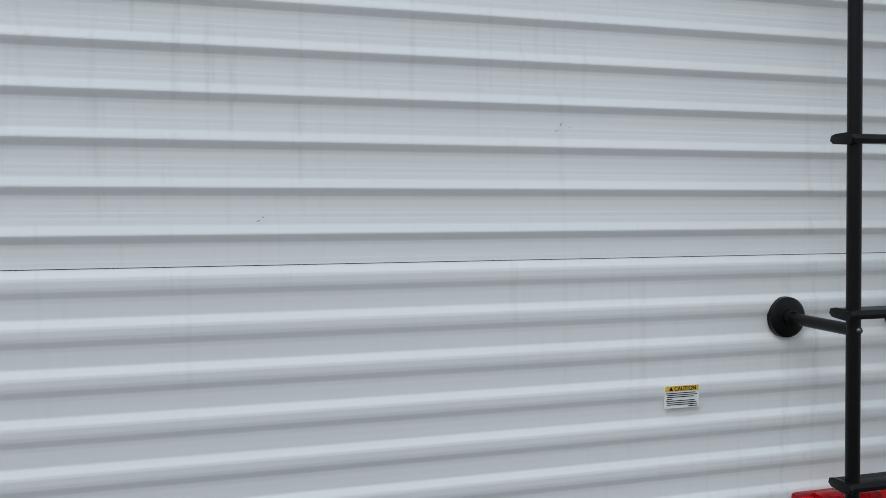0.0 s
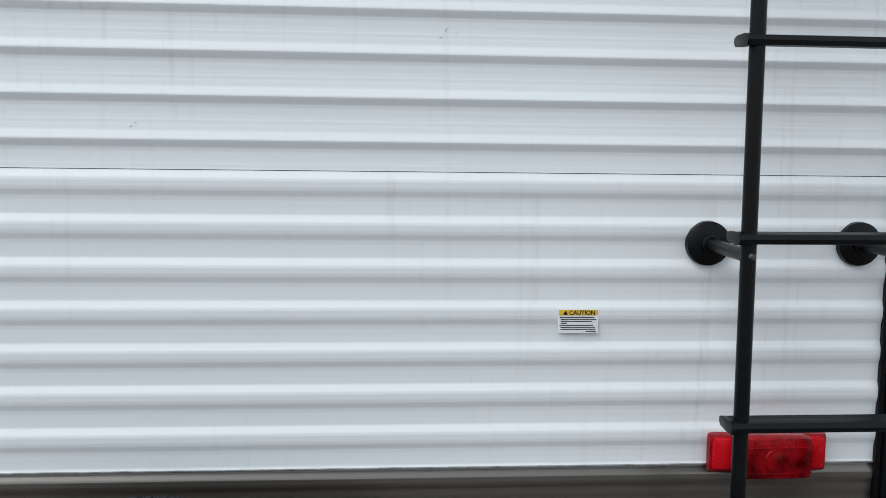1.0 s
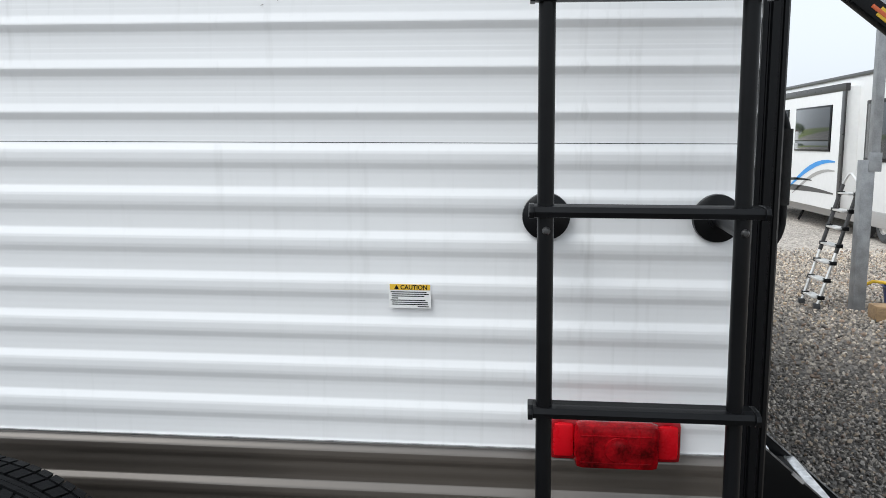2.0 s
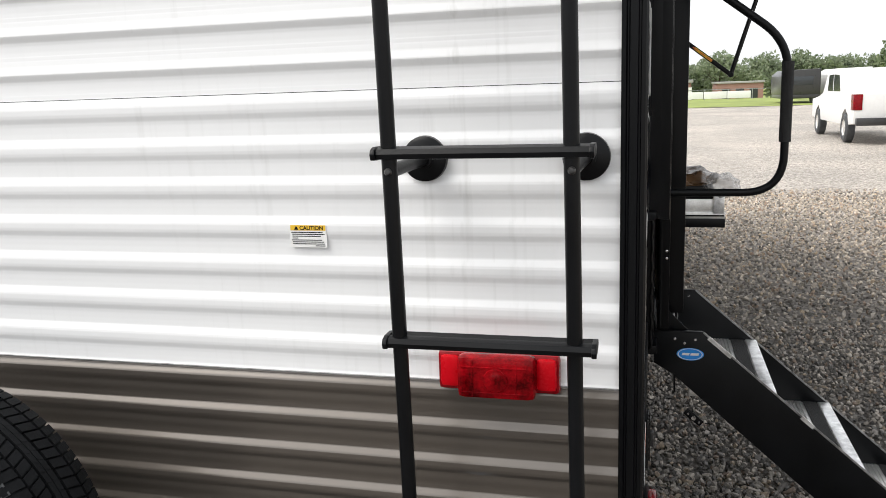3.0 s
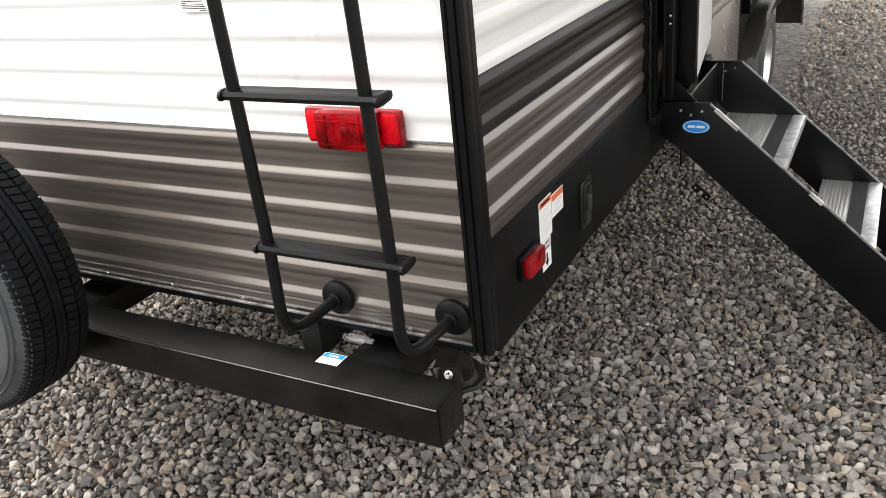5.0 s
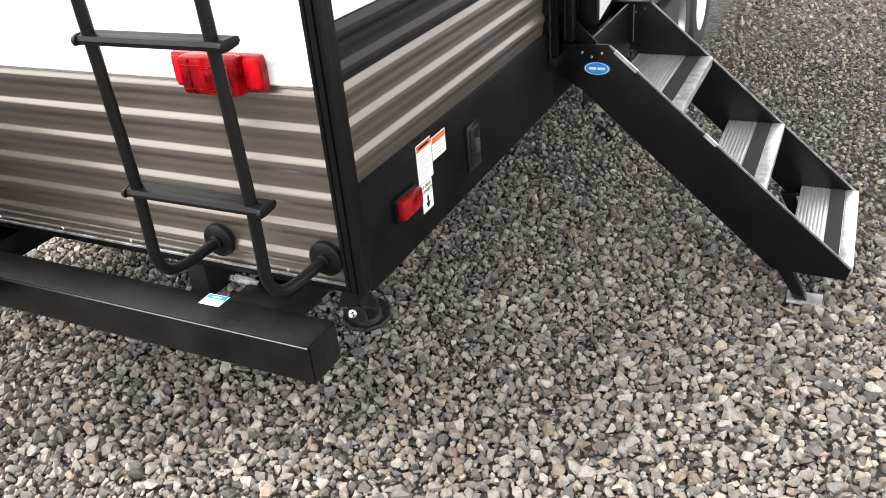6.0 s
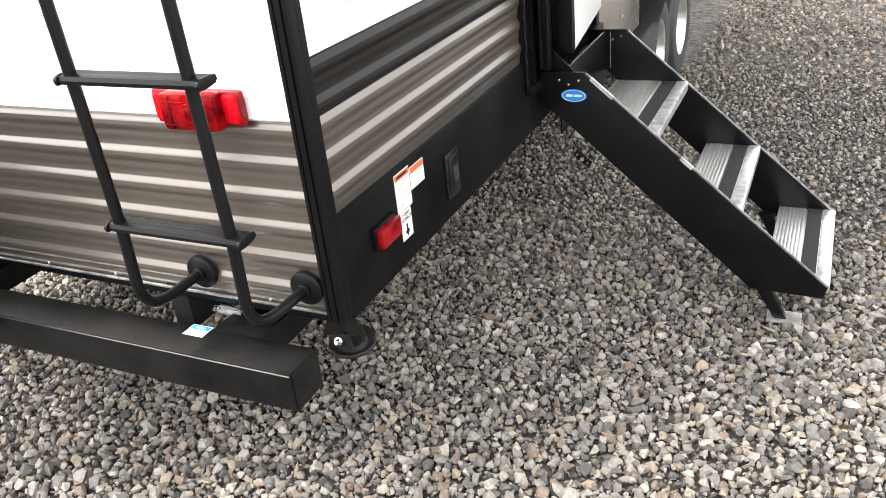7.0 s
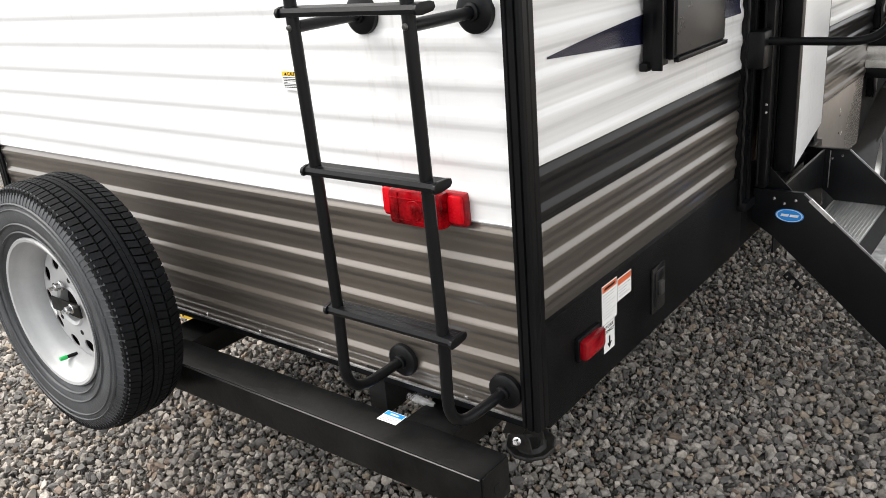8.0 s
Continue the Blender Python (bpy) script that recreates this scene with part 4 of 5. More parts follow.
for k in range(132):
    a = 2 * math.pi * k / 132
    d, t = Vector((math.sin(a), 0, math.cos(a))), Vector((math.cos(a), 0, -math.sin(a)))
    vs = [nubs.verts.new(d * r + t * s * 0.0035 + Vector((0, y, 0))) for r, y, s in ((0.312, -0.105, -0.3), (0.312, -0.105, 0.3), (0.354, -0.086, 1), (0.354, -0.086, -1), (0.314, -0.1115, -0.3), (0.314, -0.1115, 0.3), (0.36, -0.092, 1), (0.36, -0.092, -1))]
    for f in ((4, 5, 6, 7), (0, 1, 5, 4), (1, 2, 6, 5), (2, 3, 7, 6), (3, 0, 4, 7)):
        nubs.faces.new([vs[j] for j in f])
part("shoulder_ribs", nubs, M_RUBBER, tyre, "", 0.3)
rim = part("rim", lathe([(0.214, -0.08), (0.22, -0.094), (0.216, -0.1), (0.208, -0.098), (0.202, -0.078), (0.199, -0.066), (0.186, -0.054), (0.18, -0.037), (0.175, -0.012), (0.17, 0.03), (0.168, 0.07), (0.19, 0.075)], (0, 0, 0), (0, 1, 0), 64), M_WHEEL, spare, "white painted steel rim")


def wheel_disc():
    """The dished disc with ten round vents."""
    bm = bmesh.new()
    n, ri, ro, rh, hr = 10, 0.062, 0.174, 0.128, 0.021
    dish = lambda r: -0.028 + 0.012 * max(0, (r - 0.09) / 0.06) + 0.014 * max(0, (r - 0.15) / 0.024)
    for k in range(n):
        c = 2 * math.pi * (k + 0.5) / n
        half = math.pi / n
        rim_pts, hole = [], []
        m = 32
        for i in range(m):
            f = i / m * 4
            s, q = int(f), f - int(f)
            a, r = ((c - half + 2 * half * q, ro), (c + half, ro + (ri - ro) * q), (c + half - 2 * half * q, ri), (c - half, ri + (ro - ri) * q))[s]
            x, z = r * math.sin(a), r * math.cos(a)
            rim_pts.append((x, z))
            dx, dz = x - rh * math.sin(c), z - rh * math.cos(c)
            L = math.hypot(dx, dz)
            hole.append((rh * math.sin(c) + dx / L * hr, rh * math.cos(c) + dz / L * hr))
        loops = []
        for q in (0, 0.35, 0.75, 1.0):
            pts = [(a[0] + (b[0] - a[0]) * q, a[1] + (b[1] - a[1]) * q) for a, b in zip(rim_pts, hole)]
            loops.append([bm.verts.new((x, dish(math.hypot(x, z)), z)) for x, z in pts])
        loops.append([bm.verts.new((x, dish(math.hypot(x, z)) + 0.004, z)) for x, z in hole])
        for l0, l1 in zip(loops, loops[1:]):
            for i in range(m):
                bm.faces.new((l0[i], l0[(i + 1) % m], l1[(i + 1) % m], l1[i]))
    bmesh.ops.remove_doubles(bm, verts=bm.verts[:], dist=0.0004)
    return bm


part("disc", wheel_disc(), M_WHEEL, rim, "dished wheel disc with round vents", 0.9)
part("hub_rim", lathe([(0.064, -0.049), (0.058, -0.056), (0.05, -0.05), (0.048, 0.02)], (0, 0.022, 0), (0, 1, 0), 36), M_WHEEL, rim)
for k in range(5):
    a = 2 * math.pi * k / 5 + 0.3
    part("bolt_hole", lathe([(0, -0.0005), (0.0075, -0.001), (0.009, 0.004)], (0.083 * math.sin(a), -0.0275, 0.083 * math.cos(a)), (0, 1, 0), 14), M_INK, rim)
part("mount_plate", box((-0.075, -0.046, -0.02), (0.075, -0.038, 0.02), 0.003), M_BUMPER, spare, "black steel mounting plate")
for a, b in ((0.0, 0.065), (0.03, 0.002)):
    part("lug_nut", lathe([(0, -0.1), (0.006, -0.1), (0.006, -0.086), (0.011, -0.084), (0.011, -0.07), (0.015, -0.068), (0.015, -0.06)], (a, 0.022, b), (0, 1, 0), 8), M_CHROME, spare, "bright threaded stud and nut")
part("valve_stem", tube([(-0.052, -0.02, -0.168), (-0.053, -0.055, -0.166)], 0.005, 10), M_INK, spare)
part("valve_cap", tube([(-0.053, -0.055, -0.166), (-0.0535, -0.078, -0.165)], 0.0065, 10), material("green plastic", (0.02, 0.5, 0.12), 0.4), spare, "green valve cap")
part("rim_sticker", prism([(-0.13, -0.0235, -0.03), (-0.095, -0.0288, -0.05), (-0.09, -0.0288, -0.04), (-0.125, -0.0235, -0.018)], (0, -0.0006, 0)), M_PAPER, spare, "small white and red sticker")
# added black disc behind the disc's vents, standing in for the shade inside them
part("vent_shade_disc", lathe([(0, 0.0), (0.163, 0.0), (0.166, 0.01), (0.163, 0.02), (0, 0.02)], (0, -0.003, 0), (0, 1, 0), 32), M_INK, spare)
part("carrier_arm", box((-0.03, 0.018, -0.3), (0.03, 0.145, 0.03), 0.004), M_BUMPER, spare)

# ---- entry steps ----
steps = thing("entry_steps", "black folding entry steps with ribbed aluminium treads", "steps")
for y, d in ((1.334, 0.004), (1.945, -0.004)):
    out = [(0.032, y, 0.953), (0.196, y, 0.953), (1.015, y, 0.242), (1.003, y, 0.198), (0.772, y, 0.203), (0.1, y, 0.8), (0.032, y, 0.84)]
    sr = part("stringer", prism(out, (0, d, 0), 0.001), M_BLACK, steps, "black steel stringer with worn bright top edge")
    fl = [(0.196, 0.9535), (1.015, 0.2425), (1.011, 0.2385), (0.192, 0.9495)]
    part("top_edge", prism([(a, y - (0.0005 if d > 0 else 0.0105), b + 0.0025) for a, b in fl], (0, 0.006, 0)), M_WORN_GLINT, sr, "worn bright top edge")
    # bright slips along the near flange, painting the reflection on its worn edge
    for x0, x1 in ((0.215, 0.29), (0.52, 0.56)) if d > 0 else ():
        zz = lambda x: 0.9535 - (x - 0.196) * 0.711 / 0.819
        part("edge_glint", prism([(x0, y - 0.001, zz(x0) + 0.004), (x1, y - 0.001, zz(x1) + 0.004), (x1 - 0.008, y - 0.001, zz(x1) - 0.006), (x0 - 0.008, y - 0.001, zz(x0) - 0.006)], (0, 0.007, 0)), M_EDGE, sr, "bright patch on the worn edge, drawing its reflection")
    part("top_flange", box((0.032, min(y, y + 4 * d), 0.951), (0.194, max(y, y + 4 * d), 0.956), 0.001), M_BLACK, sr)
    for x, z in ((0.1, 0.928), (0.133, 0.914), (0.168, 0.928)):
        for s in ((-1,) if d > 0 else (-1, 1)):
            part("rivet", lathe([(0, 0.0035), (0.004, 0.003), (0.0058, 0)], (x, y + (d if s * d > 0 else 0), z), (0, s, 0), 10), M_CHROME, sr)
    for k in range(3):
        for x in (0.24, 0.3, 0.36):
            q = (x + 0.29 * k, 0.71 - 0.25 * k)
            part("rivet", lathe([(0, 0.003), (0.003, 0.0025), (0.0045, 0)], (q[0] - 0.02, y + (d if d > 0 else d), q[1] + (0.02 if x == 0.3 else 0)), (0, 1 if d > 0 else -1, 0), 8), M_CHROME, sr)
for k, (xb, xf, z) in enumerate(((0.15, 0.437, 0.752), (0.515, 0.724, 0.501), (0.812, 1.02, 0.25))):
    bm = box((xb, 1.339, z - 0.03), (xf - 0.006, 1.94, z - 0.004), 0.002)
    tr = part("tread", bm, M_ALU, steps, "ribbed aluminium tread")
    n = round((xf - 0.105 - xb) / 0.0125)
    w = (xf - 0.105 - xb) / n
    for i in range(n):
        part("rib", box((xb + w * i + 0.001, 1.34, z - 0.005), (xb + w * (i + 1) - 0.0025, 1.939, z), 0.0008), M_ALU, tr)
    part("grip_strip", box((xf - 0.1, 1.34, z - 0.005), (xf - 0.048, 1.939, z - 0.0005)), M_GRIP, tr, "black grip strip")
    part("nose", box((xf - 0.046, 1.34, z - 0.036), (xf, 1.939, z + 0.002), 0.006), M_EDGE, tr, "smooth bright nosing")
part("back_brace", box((0.1, 1.339, 0.735), (0.106, 1.94, 0.945), 0.001), M_BLACK, steps)
# pale strips stand in for the highlights along the brace's top and far edges
part("brace_highlight", box((0.1, 1.345, 0.9455), (0.106, 1.94, 0.9485)), M_WORN_GLINT, steps, "pale strip drawing the highlight on the brace edge")
part("brace_highlight", box((0.125, 1.936, 0.8), (0.128, 1.94, 0.945)), M_WORN_GLINT, steps, "pale strip drawing the highlight on the brace edge")
part("door_bracket", prism([(0.04, 1.36, 0.94), (0.16, 1.36, 0.94), (0.04, 1.36, 1.06)], (0, 0.004, 0), 0.001), M_BLACK, steps)
lg = part("leg", prism([(0.77, 1.36, 0.22), (0.82, 1.36, 0.22), (0.905, 1.36, 0.062), (0.865, 1.36, 0.062)], (0, 0.03, 0), 0.003), M_BLACK, steps)
part("foot_plate", box((0.83, 1.345, 0.068), (0.945, 1.42, 0.079), 0.003), M_EDGE, lg, "bright metal foot plate")
lg = part("leg", prism([(0.74, 1.88, 0.235), (0.79, 1.88, 0.235), (0.885, 1.88, 0.035), (0.845, 1.88, 0.035)], (0, 0.03, 0), 0.003), M_BLACK, steps)
part("foot_plate", box((0.79, 1.865, 0.026), (0.92, 1.94, 0.036), 0.003), M_EDGE, lg, "bright metal foot plate")
ov = part("oval_badge", lathe([(0, 0.001), (0.044, 0.001), (0.045, 0)], (0, 0, 0), (0, -1, 0), 40), M_BLUE, steps, "blue oval badge with white ring")
ov.matrix_basis = Matrix.Translation((0.152, 1.3335, 0.876)) @ Matrix.Diagonal((1, 1, 0.5, 1))
part("ring", lathe([(0.038, 0.001), (0.038, 0.0016), (0.041, 0.0016), (0.041, 0.001)], (0, 0, 0), (0, -1, 0), 40), M_PAPER, ov)
for a, b in ((-0.028, -0.004), (0.0, 0.027)):
    part("badge_lettering", prism([(a, -0.0011, -0.008), (b, -0.0011, -0.008), (b + 0.003, -0.0011, 0.009), (a + 0.003, -0.0011, 0.009)], (0, -0.0006, 0)), M_PAPER, ov)
tilt = Matrix.Translation((0.17, 1.36, 0.635)) @ Matrix.Rotation(radians(40), 4, 'Y')
lt = part("step_latch", prism([tilt @ Vector(q) for q in ((-0.036, 0, -0.012), (0.036, 0, -0.012), (0.036, 0, 0.012), (-0.036, 0, 0.012))], (0, 0.012, 0), 0.002), M_BLACK, steps, "black latch bracket with bright bolts")
for x in (-0.024, 0.0, 0.024):
    part("bolt", lathe([(0, 0.006), (0.008 if x == 0 else 0.003, 0.006), (0.009 if x == 0 else 0.005, 0)], tilt @ Vector((x, 0, 0)), (0, -1, 0), 10), M_CHROME, lt)

# ---- grab handle beside the doorway ----
handle = thing("grab_handle", "black folding grab handle with a foam sleeve", "handle")
HY = 1.274
part("mount", box((0.022, HY - 0.045, 1.36), (0.075, HY + 0.04, 1.475), 0.012), M_BLACK, handle, "moulded black hinge mount")
part("mount", box((0.022, HY - 0.045, 2.08), (0.09, HY + 0.04, 2.2), 0.012), M_BLACK, handle, "moulded black hinge mount")
pts = [(0.06, HY, 1.441)] + arc((0.06, HY, 1.441), (0.415, HY, 1.441), (0.415, HY, 1.8), 0.12, 10) + arc((0.415, HY, 1.6), (0.415, HY, 1.9), (0.1, HY, 2.15), 0.09, 8) + [(0.06, HY, 2.17)]
part("bar", tube(pts, 0.0125, 14), M_BLACK, handle)
part("sleeve", tube([(0.415, HY, 1.6), (0.415, HY, 1.845)], 0.018, 16), M_GRIP, handle, "soft foam grip sleeve")

# ---- awning arms ----
awning = thing("awning", "dark vinyl awning rolled partly out over the entry side", "awning")


def awning_arm(y):
    arm = part("awning_arm", box((0.012, -0.06, 1.48), (0.04, 0.012, TOP - 0.05), 0.003), M_TRIM, awning, "black folding arm with a yellow-labelled strut")
    arm.location = (0, y, 0)
    part("channel_lip", box((0.012, 0.024, 1.49), (0.052, 0.034, TOP - 0.05), 0.002), M_TRIM, arm)
    part("channel_lip", box((0.035, -0.06, 1.475), (0.06, -0.052, TOP - 0.05), 0.002), M_TRIM, arm)
    part("foot", box((0.01, -0.075, 1.475), (0.03, 0.05, 1.495), 0.003), M_TRIM, arm)
    a, b = Vector((0.06, 0, 2.345)), Vector((0.71, 0, 1.845))
    d = (b - a).normalized()
    n = Vector((0, 1, 0))
    u = d.cross(n)
    strip = lambda s0, s1, h, w, m, name, label="": part(name, prism([a + d * s0 + u * h - n * w, a + d * s1 + u * h - n * w, a + d * s1 - u * h - n * w, a + d * s0 - u * h - n * w], n * 2 * w, 0.002), m, arm, label)
    strip(0, 0.82, 0.02, 0.02, M_BLACK, "strut")
    strip(0.4, 0.6, 0.012, 0.0215, M_YELLOW, "strut_label", "yellow warning label")
    for s in (0.38, 0.46, 0.54):
        strip(s, s + 0.06, 0.005, 0.0222, M_ORANGE, "text_line")
    part("knuckle", lathe([(0, 0.03), (0.022, 0.03), (0.026, 0.024), (0.026, -0.024), (0.022, -0.03), (0, -0.03)], b, (0, 1, 0), 20), M_BLACK, arm)
    part("outer_arm", tube([b, (0.98, 0, 2.74)], 0.024, 8, squash=0.7), M_BLACK, arm)
    return arm


for y in (0.57, 6.87):
    awning_arm(y)
slope = [(0.05 + 0.9 * k / 12, 2.93 - 0.16 * k / 12 - 0.02 * math.sin(math.pi * k / 12)) for k in range(13)]
cloth = [(x, 0.62, z) for x, z in slope] + [(x, 0.62, z + 0.003) for x, z in reversed(slope)]
part("fabric", prism(cloth, (0, 6.15, 0)), M_CLOTH, awning, "dark grey vinyl fabric")
part("roller_tube", tube([(0.99, 0.53, 2.78), (0.99, 6.87, 2.78)], 0.045, 20), M_TRIM, awning, "black roller tube")
part("awning_rail", box((0.012, 0.6, 2.9), (0.045, 6.8, 2.94), 0.004), M_TRIM, awning)

# ---- ground: one sheet to the horizon, gravel lot, lawn beyond ----
def bank(y):
    """The gravel lies a hand higher behind the trailer than along its side."""
    q = np.clip((np.asarray(y, float) - 0.3) / 2.3, 0, 1)
    return 0.085 * (1 - q * q * (3 - 2 * q))


def land(x, y):
    """The lot is level with faint dips; past the lawn the land falls away."""
    far = min(max((y - 84) / 40, 0), 1)
    return float(bank(y)) - 0.014 + 0.006 * noise.noise((x * 0.8, y * 0.8, 3.1)) + 0.005 * noise.noise((x * 0.13, y * 0.13, 7.7)) - 4.5 * far * far * (3 - 2 * far)


gb = bmesh.new()
xs = [-400, -150, -60, -25, -12, -6] + [-3 + 0.25 * k for k in range(33)] + [6, 7, 8, 10, 13, 18, 26, 40, 60, 100, 200, 450]
ys = [-400, -100, -30, -12, -6] + [-3 + 0.25 * k for k in range(33)] + [6, 7, 8, 10, 12, 15, 19, 24, 30, 38, 48, 56, 64, 72, 80, 85, 90, 95, 100, 105, 110, 115, 120, 125, 140, 200, 320, 700, 1500]
grid = [[gb.verts.new((x, y, land(x, y))) for y in ys] for x in xs]
for c0, c1 in zip(grid, grid[1:]):
    for k in range(len(ys) - 1):
        gb.faces.new((c0[k], c1[k], c1[k + 1], c0[k + 1]))
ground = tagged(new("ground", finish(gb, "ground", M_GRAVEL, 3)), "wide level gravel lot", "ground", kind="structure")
lawn = bmesh.new()
lx = [-300, -60, -20, 0, 20, 60, 300]
ly = [58, 64, 72, 80, 85, 90, 95, 100, 105, 110, 115, 120, 125, 140, 200, 320, 700]
grid = [[lawn.verts.new((x, y, land(x, y) + 0.03)) for y in ly] for x in lx]
for c0, c1 in zip(grid, grid[1:]):
    for k in range(len(ly) - 1):
        lawn.faces.new((c0[k], c1[k], c1[k + 1], c0[k + 1]))
tagged(new("lawn", finish(lawn, "lawn", M_GRASS, 3)), "strip of mown grass beyond the lot", "grass", kind="structure")


def rock_shapes(count, rng):
    """Broken angular stones: hulls of a few random points."""
    shapes = []
    for _ in range(count):
        bm = bmesh.new()
        for _ in range(13):
            v = Vector(rng.normal(size=3)).normalized()
            v *= rng.uniform(0.72, 0.9) / max(abs(c) for c in v) ** 0.45
            bm.verts.new(v)
        r = bmesh.ops.convex_hull(bm, input=bm.verts[:])
        bmesh.ops.delete(bm, geom=[g for g in r["geom_interior"] if isinstance(g, bmesh.types.BMVert)], context='VERTS')
        bm.verts.ensure_lookup_table()
        for k, v in enumerate(bm.verts):
            v.index = k
        shapes.append((np.array([v.co for v in bm.verts]), np.array([[v.index for v in f.verts] for f in bm.faces if len(f.verts) == 3])))
        bm.free()
    return shapes


def gravel(name, regions, seed, label):
    """Loose stones strewn over rectangles (x0, x1, y0, y1, spacing, smallest, largest), all one heap of stuff."""
    rng = np.random.default_rng(seed)
    shapes = rock_shapes(24, rng)
    verts, tris, base = [], [], 0
    for x0, x1, y0, y1, gap, small, large in regions:
        nx, ny = int((x1 - x0) / gap), int((y1 - y0) / gap)
        gx, gy = np.meshgrid(np.arange(nx), np.arange(ny))
        px = x0 + (gx.ravel() + rng.uniform(0.05, 0.95, nx * ny)) * gap
        py = y0 + (gy.ravel() + rng.uniform(0.05, 0.95, nx * ny)) * gap
        kind = rng.integers(0, len(shapes), nx * ny)
        rim = np.minimum.reduce([px + 7.0, py + 3.5, 6.5 - px, 13.0 - py])
        kind[rng.uniform(0, 1, nx * ny) > 0.15 + rim / 1.2] = -1
        size = small + (large - small) * rng.beta(1.4, 3.4, nx * ny)
        for k, (v, f) in enumerate(shapes):
            sel = np.nonzero(kind == k)[0]
            n = len(sel)
            if not n:
                continue
            s = size[sel, None] * rng.uniform((0.75, 0.62, 0.5), (1.25, 0.98, 0.9), (n, 3))
            p = v[None] * s[:, None, :]
            a, t = rng.uniform(0, 2 * np.pi, n), rng.normal(0, 0.65, (n, 2))
            tx, ty = t[:, 0, None], t[:, 1, None]
            y_, z_ = p[..., 1] * np.cos(tx) - p[..., 2] * np.sin(tx), p[..., 1] * np.sin(tx) + p[..., 2] * np.cos(tx)
            x_, z_ = p[..., 0] * np.cos(ty) + z_ * np.sin(ty), -p[..., 0] * np.sin(ty) + z_ * np.cos(ty)
            ca, sa = np.cos(a)[:, None], np.sin(a)[:, None]
            lift = size[sel] * rng.uniform(-0.15, 0.45, n) + (0.006 if small == 0.014 and gap == 0.03 else 0)
            w = np.stack([x_ * ca - y_ * sa + px[sel, None], x_ * sa + y_ * ca + py[sel, None], z_ + (lift + bank(py[sel]))[:, None]], -1)
            verts.append(w.reshape(-1, 3))
            tris.append((f[None] + base + (np.arange(n) * len(v))[:, None, None]).reshape(-1, 3))
            base += n * len(v)
    verts, tris = np.concatenate(verts).astype(np.float32), np.concatenate(tris).astype(np.int32)
    me = bpy.data.meshes.new(name)
    me.vertices.add(len(verts))
    me.vertices.foreach_set("co", verts.ravel())
    me.loops.add(tris.size)
    me.loops.foreach_set("vertex_index", tris.ravel())
    me.polygons.add(len(tris))
    me.polygons.foreach_set("loop_start", np.arange(len(tris), dtype=np.int32) * 3)
    me.update()
    me.validate()
    me.shade_flat()
    me.materials.append(M_STONE)
    return tagged(new(name, me), label, "gravel", kind="stuff")


gravel("gravel", [(-3.4, 2.6, -1.1, 2.2, 0.0205, 0.008, 0.019), (-3.4, 2.6, -1.1, 2.2, 0.03, 0.014, 0.036), (-2.4, 3.2, 2.2, 4.8, 0.03, 0.012, 0.028), (2.6, 5.2, -1.1, 2.2, 0.04, 0.014, 0.03), (3.2, 5.2, 2.2, 4.8, 0.045, 0.014, 0.03), (0.0, 6.5, 4.8, 13.0, 0.055, 0.016, 0.036), (-7.0, -3.4, -3.5, 4.0, 0.06, 0.014, 0.032), (-3.4, 6.0, -3.5, -1.1, 0.05, 0.014, 0.03)], 5, "loose crushed grey stone covering the lot")

# ---- things beyond the trailer ----
def boxthing(name, label, cat, lo, hi, mat, bevel=0.02, group=""):
    ob = new(name, finish(box(lo, hi, bevel), name, mat))
    return tagged(ob, label, cat, group)


post = thing("canopy_post", "galvanised steel canopy post with bolted splice", "post")
part("lower_post", box((3.16, 7.58, -0.1), (3.29, 7.72, 1.62), 0.006), M_GREYMET, post)
part("upper_post", box((3.25, 7.6, 1.58), (3.34, 7.7, 3.9), 0.005), M_GREYMET, post)
part("splice_plate", box((3.22, 7.57, 1.5), (3.35, 7.6, 1.7), 0.003), M_GREYMET, post)
part("brace", box((3.34, 7.62, 2.6), (5.0, 7.68, 2.68), 0.004), M_GREYMET, post)
part("eave_beam", box((2.9, 7.5, 3.8), (6.2, 7.78, 3.95), 0.006), M_GREYMET, post)
boxthing("timber_block", "weathered timber block lying on the gravel", "wood block", (3.2, 7.08, -0.01), (3.54, 7.3, 0.15), M_WOOD, 0.012)
tub = thing("plastic_tub", "round blue plastic tub standing on gravel", "tub")
part("shell", lathe([(0, 0.01), (0.2, 0.0), (0.24, 0.26), (0.255, 0.27), (0.25, 0.28), (0.23, 0.27), (0.19, 0.02), (0, 0.02)], (3.72, 7.6, 0.0), (0, 0, 1), 36), M_TUB, tub)
tagged(new("yellow_hose", finish(tube([(3.32, 7.78, 0.24), (3.42, 7.75, 0.3), (3.5, 7.7, 0.3), (3.62, 7.65, 0.27)], 0.018, 10), "yellow_hose", M_YELLOW)), "short yellow hose lying over the tub", "hose")

lad = thing("telescopic_ladder", "folded aluminium ladder leaning beside the post", "ladder")
foot = [Vector((2.75, 7.97, 0.0)), Vector((2.81, 7.66, 0.0))]
lean = Vector((0.47, 0.26, 1.33))
for p in foot:
    part("stile", tube([p + lean * 0.02, p + lean * 0.45], 0.026, 10, squash=0.7), M_ALU, lad)
    part("stile", tube([p + lean * 0.45, p + lean], 0.03, 10, squash=0.7), M_PLASTIC, lad, "dark collapsed upper section")
    part("rubber_foot", box(p + Vector((-0.03, -0.03, 0.0)), p + Vector((0.035, 0.03, 0.06)), 0.008), M_RUBBER, lad)
